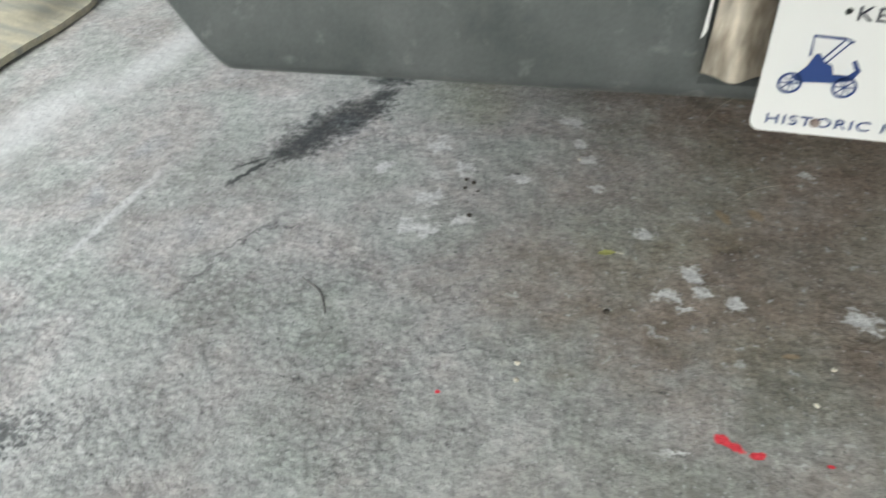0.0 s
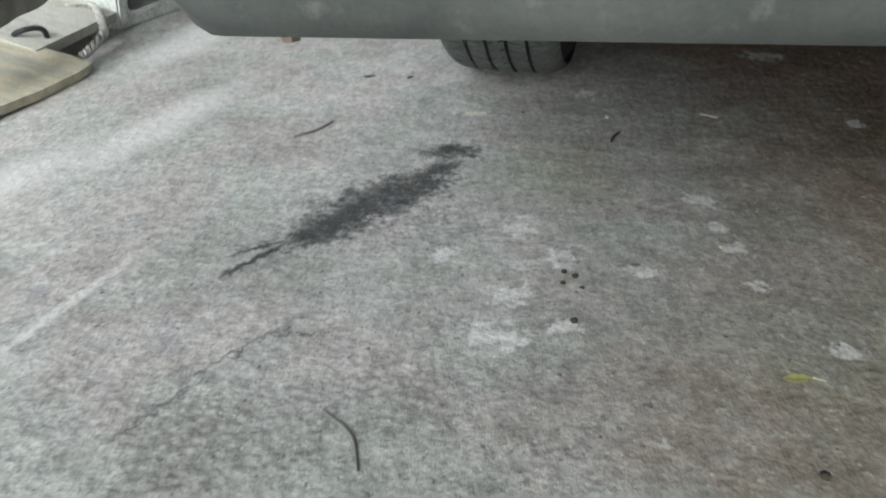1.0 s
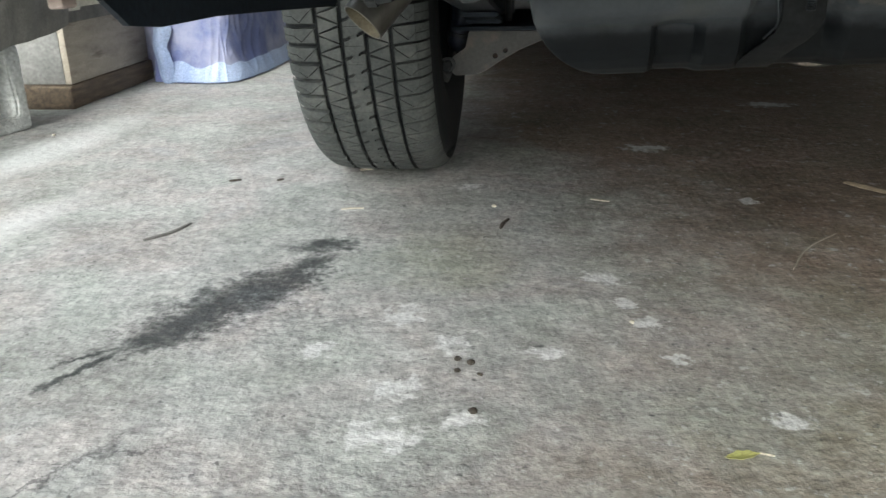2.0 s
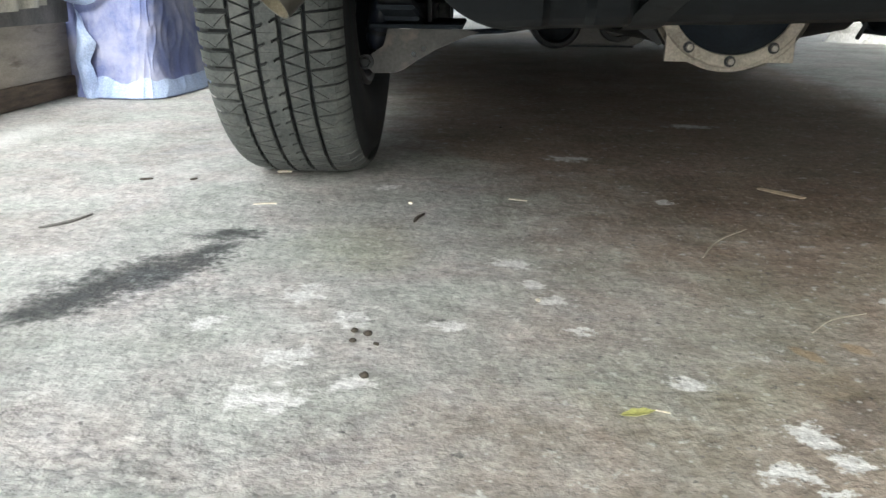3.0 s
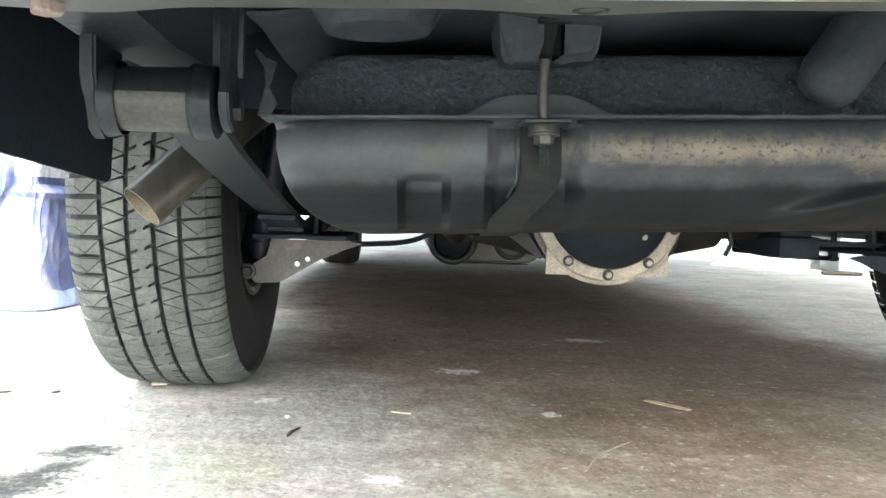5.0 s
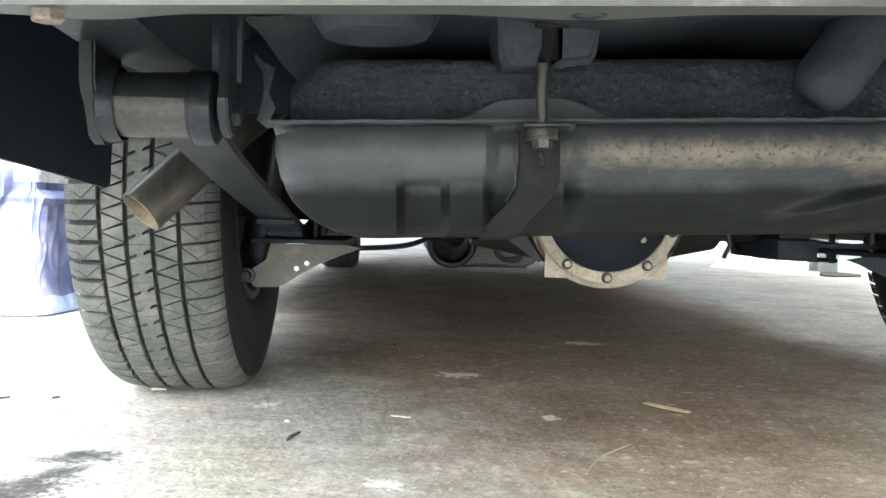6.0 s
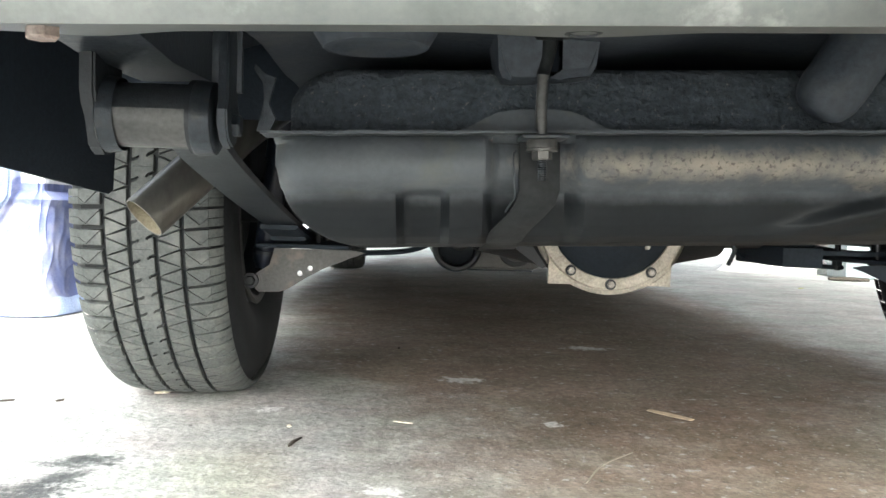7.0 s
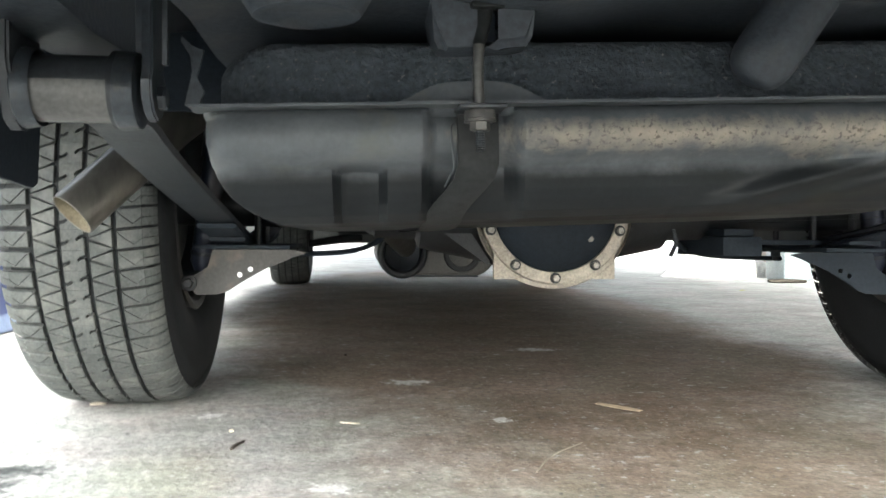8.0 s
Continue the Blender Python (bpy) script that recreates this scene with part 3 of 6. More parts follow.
def grid_sheet(nu, nv, fn, thick=0.0):
    """A sheet of nu x nv cells from fn(u, v) with u, v in 0..1; thick gives it a back."""
    b = bmesh.new()
    vs = [[b.verts.new(fn(i / nu, j / nv)) for j in range(nv + 1)] for i in range(nu + 1)]
    for i in range(nu):
        for j in range(nv):
            b.faces.new((vs[i][j], vs[i + 1][j], vs[i + 1][j + 1], vs[i][j + 1]))
    if thick:
        b.normal_update()
        bmesh.ops.solidify(b, geom=b.faces[:], thickness=thick)
    return b


def smooth01(a, b, x):
    t = min(1, max(0, (x - a) / (b - a)))
    return t * t * (3 - 2 * t)


def letters(text, size, mat, parent, x, y, z, name="lettering", width=1.0):
    """Raised letters in the xz plane that face -y, left end at x."""
    cu = bpy.data.curves.new(name, "FONT")
    cu.body, cu.size, cu.extrude = text, size, 0.0004
    cu.space_character = 1.15
    ob = bpy.data.objects.new(name, cu)
    scene.collection.objects.link(ob)
    bpy.context.view_layer.update()
    me = bpy.data.meshes.new_from_object(ob.evaluated_get(bpy.context.evaluated_depsgraph_get()))
    bpy.data.objects.remove(ob)
    me.transform(Matrix.Translation((x, y, z)) @ Matrix.Rotation(radians(90), 4, "X") @ Matrix.Diagonal((width, 1, 1, 1)))
    me.materials.clear()
    me.materials.append(mat)
    o = new(name, me)
    o.parent = parent
    return o


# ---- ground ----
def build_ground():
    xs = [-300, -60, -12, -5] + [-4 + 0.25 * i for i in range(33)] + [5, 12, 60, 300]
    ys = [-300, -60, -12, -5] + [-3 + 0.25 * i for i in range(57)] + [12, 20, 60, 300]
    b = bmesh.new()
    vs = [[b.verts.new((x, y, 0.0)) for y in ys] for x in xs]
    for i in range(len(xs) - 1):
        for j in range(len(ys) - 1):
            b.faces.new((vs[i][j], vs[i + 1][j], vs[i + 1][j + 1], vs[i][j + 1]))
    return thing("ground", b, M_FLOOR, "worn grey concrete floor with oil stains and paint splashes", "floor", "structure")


build_ground()


def build_light_blockers():
    """A plain unseen roof on posts, added to shade the place from above."""
    b = box(-1.3, 2.1, -2.25, 12.0, 2.3, 2.4, 0.01)
    thing("ceiling", b, M_ROOF, "plain pale board roof, unseen, added to block the sky light", "ceiling", "structure")
    for y in (-2.19, 11.94):
        thing("added_roof_beam", box(-1.35, 2.15, y - 0.05, y + 0.05, 2.16, 2.3, 0.006), M_ROOF, "plain pale timber beam under the added roof", "beam", "structure")
        for x in (-1.26, 2.06):
            thing("added_roof_post", box(x - 0.05, x + 0.05, y - 0.05, y + 0.05, 0, 2.16, 0.006), M_ROOF, "plain pale timber post of the added roof", "post", "structure")

    # unseen walls, added to block low light from both sides
    thing("added_wall_west", box(-3.12, -3.0, 2.4, 12.0, 0, 2.2, 0.01), M_WALL, "plain warm grey wall, unseen, added to block light from the left", "wall", "structure")
    thing("added_wall_east", box(3.40, 3.52, -3.0, 9.0, 0, 3.4, 0.01), M_WALL, "plain warm grey wall, unseen, added to shape light from the right", "wall", "structure")


build_light_blockers()

# ---- the car ----
car = empty_thing("car", "old silver sedan with a black undercarriage parked on the concrete", "car")
R_TYRE, X_WHEEL, Y_REAR, Y_FRONT = 0.36, 0.725, 2.20, 5.80


def crown(u):
    """Tread radius at u metres from the tyre's middle."""
    a = abs(u)
    r = R_TYRE - 0.007 * (min(a, 0.0975) / 0.0975) ** 3
    if a > 0.086:
        t = min(1.0, (a - 0.086) / 0.0295)
        r -= 0.034 * (1 - math.sqrt(max(0.0, 1 - t * t)))
    return r


def tread_mesh():
    b = bmesh.new()
    base = 0.0085
    pitch = 76
    step = 2 * math.pi / pitch

    def block(poly, depth=base):
        """poly: (u, a) corners, a in pitches; raised from the groove floor with a small chamfer."""
        n = len(poly)
        cu, ca = sum(p[0] for p in poly) / n, sum(p[1] for p in poly) / n
        top, rim, low = [], [], []
        for u, a in poly:
            du, da = u - cu, (a - ca) * step * R_TYRE
            ln = max(0.002, math.hypot(du, da))
            f = max(0.0, 1 - 0.0007 / ln)
            for ring, fu, dr in ((top, f, 0.0), (rim, 1.0, 0.0007), (low, 1.0, depth)):
                uu, aa = cu + du * fu, ca + (a - ca) * fu
                r = crown(uu) - dr
                ring.append(b.verts.new((uu, -r * math.cos(aa * step), -r * math.sin(aa * step))))
        b.faces.new(top)
        for r0, r1 in ((top, rim), (rim, low)):
            for i in range(n):
                b.faces.new((r0[i], r1[i], r1[(i + 1) % n], r0[(i + 1) % n]))

    def lug(s, a0, a1, skew):
        """A strip of rubber from the tread's edge down round the shoulder."""
        rows_ = []
        for u, f in ((0.092, 0.0), (0.0965, 0.25), (0.101, 0.5), (0.1055, 0.75), (0.110, 1.0)):
            row = []
            for a, dr in ((a0, 0.005), (a0, 0.0), (a1, 0.0), (a1, 0.005)):
                r = crown(u) - dr * (1 - 0.6 * f)
                an = (a + skew * f) * step
                row.append(b.verts.new((s * u, -r * math.cos(an), -r * math.sin(an))))
            rows_.append(row)
        for r0, r1 in zip(rows_, rows_[1:]):
            for i in range(3):
                b.faces.new((r0[i], r0[i + 1], r1[i + 1], r1[i]))
        b.faces.new(rows_[-1])

    g = 0.0032
    for k in range(pitch):
        for s in (-1, 1):
            # shoulder rib: one block a pitch between wide cuts, split by a fine slanting sipe
            i0, i1 = s * (0.0555 + g), s * 0.092
            gp = 0.125 if s < 0 else 0.07
            lean = -0.10 if s > 0 else 0.04
            m0, m1 = i0 + (i1 - i0) * 0.12, i0 + (i1 - i0) * 0.66
            block([(i0, k + gp), (i1, k + gp + lean), (i1, k + 0.5 + lean), (m1, k + 0.80 + lean * 0.66), (m0, k + 0.22)])
            block([(i0, k + gp + 0.07), (m0 - s * 0.0004, k + 0.265), (m1, k + 0.845 + lean * 0.66), (i1, k + 0.545 + lean), (i1, k + 1 - gp + lean), (i0, k + 1 - gp)])
            # lugs that wrap round the shoulder, with short slits between them
            for a0, a1 in ((gp, 0.50), (0.535, 1 - gp)):
                lug(s, k + a0 + lean, k + a1 + lean, lean * 0.25)
            # middle rib: triangles between wide slanting cuts and fine sipes
            j0, j1 = s * (0.0185 + g), s * (0.0555 - g)
            a = k + (0.5 if s > 0 else 0.0)
            t = 0.065
            block([(j0, a + t), (j1, a + 0.40), (j1, a + 0.43), (j0, a + 0.86)])
            block([(j1, a + 0.40 + 2 * t), (j1, a + 1.36), (j0, a + 0.925)])
        # solid middle rib with hooked notches in both edges
        c0, c1 = -(0.0185 - g), 0.0185 - g
        block([(c0, k), (c1, k), (c1, k + 0.20), (c1 * 0.55, k + 0.30), (c1 * 0.28, k + 0.46), (c1 * 0.42, k + 0.56), (c1 * 0.72, k + 0.44), (c1, k + 0.41), (c1, k + 1),
               (c0, k + 1), (c0, k + 0.80), (c0 * 0.55, k + 0.72), (c0 * 0.28, k + 0.56), (c0 * 0.42, k + 0.46), (c0 * 0.72, k + 0.57), (c0, k + 0.60)])
    return b


def wheel_mesh_parts(side, y, name_label):
    """One wheel of the car: tyre carcass, tread, steel rim, drum."""
    w = new("wheel")
    w.parent = car
    w.location = (side * X_WHEEL + (0.105 if side > 0 else 0), y, R_TYRE)
    prof = []
    pts = [(-0.085, 0.19), (-0.10, 0.205), (-0.112, 0.235), (-0.117, 0.27), (-0.1165, 0.30), (-0.1135, 0.316), (-0.106, 0.3245), (-0.0975, 0.335)]
    floor_ = [(u, crown(u) - 0.0085) for u in (-0.09, -0.06, -0.03, 0, 0.03, 0.06, 0.09)]
    prof = pts + floor_ + [(-u, r) for u, r in pts[::-1]]
    b = lathe(prof, "x", (0, 0, 0), 96)
    part("tyre", b, M_SIDEWALL, w, "black rubber tyre with plain sidewalls")
    rb = lathe([(0.1 * s2, r) for s2, r in ((-0.8, 0.19), (-0.95, 0.197), (-1.0, 0.19), (-0.9, 0.178), (-0.4, 0.165), (0.4, 0.165), (0.9, 0.178), (1.0, 0.19), (0.95, 0.197), (0.8, 0.19))], "x", (0, 0, 0), 64)
    lathe([(side * 0.03, 0.165), (side * 0.045, 0.13), (side * 0.03, 0.08), (side * 0.05, 0.06), (side * 0.05, 0.0001)], "x", (0, 0, 0), 48, rb)
    rim = part("rim", rb, M_STEEL, w, "grey painted steel rim")
    # rim lip in lighter steel, standing in for the glint on its edge
    part("rim_lip", lathe([(-side * 0.094, 0.178), (-side * 0.103, 0.184), (-side * 0.106, 0.192), (-side * 0.103, 0.199), (-side * 0.098, 0.196)], "x", (0, 0, 0), 64), M_WORNSTEEL, rim, "lip of the rim in lighter metal for its glint")
    db = lathe([(-side * 0.065, 0.0001), (-side * 0.065, 0.12), (-side * 0.055, 0.15), (-side * 0.035, 0.152), (side * 0.02, 0.148), (side * 0.02, 0.0001)], "x", (0, 0, 0), 40)
    part("brake_drum", db, M_DARKSTEEL, w)
    return w


TREAD = mesh_of("tread", tread_mesh(), M_RUBBER, smooth=False)
for side in (-1, 1):
    for y in (Y_REAR, Y_FRONT):
        w = wheel_mesh_parts(side, y, "")
        tr = new("tread", TREAD)
        tr.parent = w
        tagged(tr, label="worn grey tread with zigzag sipes")


def body_shell():
    # lower shell seen from below: floor pan with stamped ribs
    def pan(u, v):
        x, y = -0.80 + 1.60 * u, 1.84 + 4.6 * v
        z = 0.475 + 0.02 * math.sin(x * 9)
        z += 0.035 * smooth01(0.16, 0.08, abs(x)) * smooth01(2.4, 2.8, y)
        z += 0.03 * smooth01(0.2, 0.0, abs(y - 2.2))
        z -= 0.07 * smooth01(2.5, 2.75, y)
        return (x, y, z)
    part("floor_pan", grid_sheet(60, 120, pan, 0.004), M_PAN, car, "sooty stamped steel floor pan", tip=True)
    # outer sides with wheel openings
    for s in (-1, 1):
        cy, rr = Y_REAR, 0.47
        out = [(1.06, 0.54), (cy - rr, 0.47)]
        out += [(cy + rr * math.cos(a), 0.47 + rr * 0.72 * math.sin(a)) for a in [math.pi * (1 - k / 14) for k in range(1, 14)]]
        sill = 0.17 if s < 0 else 0.285
        out += [(cy + rr, sill), (Y_FRONT - rr, sill)]
        out += [(Y_FRONT + rr * math.cos(a), 0.34 + rr * 0.95 * math.sin(a)) for a in [math.pi * (1 - k / 14) for k in range(1, 14)]]
        out += [(Y_FRONT + rr, 0.36), (6.70, 0.42), (6.70, 0.92), (4.4, 1.0), (2.6, 1.0), (1.06, 0.95)]
        part("side_panel", plate_of(out, [], "yz", s * 0.94 - 0.004, 0.008), M_SILVER, car, "silver painted body side")
    # upper body
    prof = [(1.06, 0.93), (1.06, 0.97), (1.9, 1.02), (2.35, 1.36), (2.7, 1.42), (3.7, 1.42), (4.0, 1.36), (4.5, 1.03), (6.65, 0.96), (6.71, 0.90)]
    b = bmesh.new()
    rows = []
    for y, z in prof:
        wdt = 0.94 - 0.22 * smooth01(1.0, 1.4, z)
        row = [b.verts.new((wdt * t, y, z - 0.05 * t ** 4)) for t in (-1, -0.8, -0.4, 0, 0.4, 0.8, 1)]
        rows.append(row)
    for r0, r1 in zip(rows, rows[1:]):
        for k in range(6):
            b.faces.new((r0[k], r0[k + 1], r1[k + 1], r1[k]))
    b.normal_update()
    bmesh.ops.solidify(b, geom=b.faces[:], thickness=0.006)
    part("upper_body", b, M_SILVER, car, "silver boot lid, roof and bonnet")
    for s in (-1, 1):
        out = [(1.95, 0.98), (2.38, 1.33), (3.98, 1.33), (4.45, 0.98)]
        part("side_window", plate_of(out, [], "yz", s * 0.86, 0.006), M_GLASS, car)
    for name, y0, z0, y1, z1 in (("rear_window", 1.99, 1.098, 2.30, 1.333), ("windscreen", 4.05, 1.335, 4.42, 1.095)):
        def pane(u, v, y0=y0, z0=z0, y1=y1, z1=z1):
            z = z0 + (z1 - z0) * v
            wd = 0.94 - 0.22 * smooth01(1.0, 1.4, z) - 0.10
            t = 2 * u - 1
            return (wd * t, y0 + (y1 - y0) * v, z + 0.012 - 0.05 * (t * 0.9) ** 4)
        part(name, grid_sheet(12, 6, pane, 0.004), M_GLASS, car, "dark tinted window glass")
    # rear panel above the bumper
    part("rear_panel", box(-0.90, 0.90, 1.06, 1.075, 0.60, 0.94, 0.004), M_SILVER, car, tip=True)
    for s in (-1, 1):
        part("tail_lamp", box(s * 0.72 - 0.12, s * 0.72 + 0.12, 1.045, 1.065, 0.70, 0.84, 0.008), M_LENS, car, "red tail lamp lens", tip=True)
    part("front_panel", box(-0.90, 0.90, 6.68, 6.70, 0.24, 0.92, 0.004), M_SILVER, car)


body_shell()


# bumper: a folded blade with a bottom flange, a recessed middle for the plate, rounded tapering ends
def build_bumper():
    def blade(u, v):
        x = -0.90 + 1.80 * u
        ax = abs(x)
        # lower edge lifts at the ends
        lift = 0.12 * smooth01(0.745, 0.845, ax) + 0.02 * smooth01(0.80, 0.90, ax)
        zb, zt = 0.416 + lift, 0.60
        yb = 1.010 + 0.10 * smooth01(0.80, 0.92, ax) ** 2
        pocket = smooth01(0.215, 0.200, ax)
        if v < 0.30:      # bottom flange, from its free lip to the front edge
            t = v / 0.30
            tab = 0.012 * smooth01(0.075, 0.0, abs(x + 0.262)) + 0.012 * smooth01(0.05, 0.0, abs(x + 0.506))
            return (x, yb + 0.052 + tab - (0.050 + tab) * t, zb + 0.006 * (1 - t) + 0.001)
        t = (v - 0.30) / 0.70
        z = zb + (zt - zb) * t
        bulge = 0.012 * math.sin(math.pi * min(1, t * 1.1)) if t > 0 else 0
        return (x, yb - bulge * 0.6 + 0.006 * (1 - smooth01(0, 0.06, t)) + 0.018 * pocket * smooth01(0.10, 0.16, t), z)
    bp = part("bumper", grid_sheet(180, 40, blade, 0.003), M_SILVER, car, "dusty silver bumper blade with a bottom flange", tip=True)
    part("bumper_bolt", hexbolt("z", (-0.519, 1.040, 0.4245), 0.0078, 0.0105, -1), [M_RUST, M_RUST], bp, "rusty hexagon bolt head", tip=True)
    part("bumper_bolt", hexbolt("z", (0.519, 1.040, 0.4245), 0.0078, 0.0105, -1), [M_RUST, M_RUST], bp, "rusty hexagon bolt head", tip=True)
    part("bumper_bolt", hexbolt("z", (-0.700, 1.035, 0.420), 0.0078, 0.012, -1), [M_RUST, M_RUST], bp, "rusty hexagon bolt head", tip=True)
    part("flange_hole", lathe([(-0.0006, 0.0095), (-0.0012, 0.0075), (0.0, 0.007)], "z", (-0.262, 1.055, 0.4215), 20), M_DARKSTEEL, bp, tip=True)
    # torn bright trim in the plate pocket
    def trim(u, v):
        x = -0.208 + 0.062 * u + 0.010 * v * (1 - u)
        z = 0.446 + 0.10 * v + 0.002 * math.sin(9 * u)
        return (x, 1.012 - 0.012 * math.sin(math.pi * u) - 0.004 * math.sin(5 * v + 3 * u), z)
    part("pocket_trim", grid_sheet(14, 18, trim, 0.0015), M_POCKET, bp, "dirty bent bright trim beside the plate", tip=True)
    part("trim_edge", plate_of([(-0.214, 0.492), (-0.209, 0.50), (-0.206, 0.55), (-0.213, 0.552), (-0.210, 0.53)], [], "xz", 0.996, 0.0015), M_PLATE, bp, "torn white sticker edge", tip=True)


build_bumper()


def build_plate():
    p = new("licence_plate")
    p.parent = car
    p.location, p.scale = (-0.012, 0.0073, 0.0352), (0.96, 0.96, 0.96)
    x0, x1, z0, z1, r = -0.1524, 0.1524, 0.402, 0.554, 0.012
    out = []
    for cx, cz, a0 in ((x1 - r, z1 - r, 0), (x0 + r, z1 - r, 90), (x0 + r, z0 + r, 180), (x1 - r, z0 + r, 270)):
        out += [(cx + r * math.cos(radians(a0 + k * 15)), cz + r * math.sin(radians(a0 + k * 15))) for k in range(7)]
    hz = (z0 + 0.0155, z1 - 0.0155)
    holes = [(-0.0889, hz[1], 0.0035), (0.0889, hz[1], 0.0035)]
    part("plate_blank", plate_of(out, holes, "xz", 0.992, 0.0012), M_PLATE, p, "white enamelled plate blank")
    fy = 0.9908
    letters("KE", 0.0205, M_INK, p, -0.082, fy, z1 - 0.0235, width=1.15)
    letters("HISTORIC M", 0.0155, M_BLUE, p, -0.139, fy, z0 + 0.0105, width=1.36)
    # unread characters as plain bars
    for i in range(9):
        part("letter_bar", box(-0.004 + 0.0155 * i, 0.007 + 0.0155 * i, fy - 0.0004, fy, z0 + 0.0105, z0 + 0.0215), M_BLUE, p)
    for i in range(6):
        part("letter_bar", box(-0.046 + 0.019 * i, -0.034 + 0.019 * i, fy - 0.0004, fy, z1 - 0.0225, z1 - 0.010), M_INK, p)
    for i in range(3):
        part("number_bar", box(0.008 + 0.045 * i, 0.036 + 0.045 * i, fy - 0.0004, fy, 0.445, 0.515), M_BLUE, p)
    # horseless carriage emblem
    cx, cz = -0.094, 0.455
    for wx in (-0.032, 0.020):
        w = lathe([(0, 0.0118), (-0.0005, 0.0118), (-0.0005, 0.0094), (0, 0.0094)], "y", (cx + wx, fy, cz), 24)
        for k in range(4):
            a = math.pi * k / 4
            dx, dz = 0.0105 * math.cos(a), 0.0105 * math.sin(a)
            sweep([(cx + wx - dx, fy, cz - dz), (cx + wx + dx, fy, cz + dz)], 0.0006, 4, bm=w)
        w.transform(Matrix.Translation((0.002, 0, 0.005)))
        part("emblem_wheel", w, M_BLUE, p)
    em = plate_of([(-0.126, 0.461), (-0.112, 0.475), (-0.106, 0.489), (-0.102, 0.489), (-0.094, 0.480), (-0.086, 0.478), (-0.082, 0.468), (-0.066, 0.468),
                   (-0.060, 0.474), (-0.066, 0.483), (-0.062, 0.485), (-0.054, 0.474), (-0.060, 0.463), (-0.080, 0.459), (-0.118, 0.457)], [], "xz", fy - 0.0005, 0.0005)
    em.transform(Matrix.Translation((-0.0155, 0, 0.005)) @ Matrix.Diagonal((0.86, 1, 1, 1)))
    part("emblem_body", em, M_BLUE, p)
    rf = sweep([(-0.104, fy, 0.488), (-0.105, fy, 0.509), (-0.072, fy, 0.508), (-0.064, fy, 0.505)], 0.0013, 6)
    sweep([(-0.066, fy, 0.506), (-0.086, fy, 0.481)], 0.0008, 6, bm=rf)
    sweep([(-0.074, fy, 0.506), (-0.092, fy, 0.483)], 0.0008, 6, bm=rf)
    rf.transform(Matrix.Translation((-0.0185, 0, 0.003)) @ Matrix.Diagonal((0.90, 1, 1, 1)))
    part("emblem_roof", rf, M_BLUE, p)
    part("plate_screw", disc_solid("y", (-0.0889, 0.9915, z0 + 0.0155), 0.0048, -0.0035, 0, 16, 0.001), M_RUST, p, "rusty screw head")
    part("plate_screw", disc_solid("y", (0.0889, 0.9915, z0 + 0.0155), 0.0048, -0.0035, 0, 16, 0.001), M_RUST, p, "rusty screw head")


build_plate()


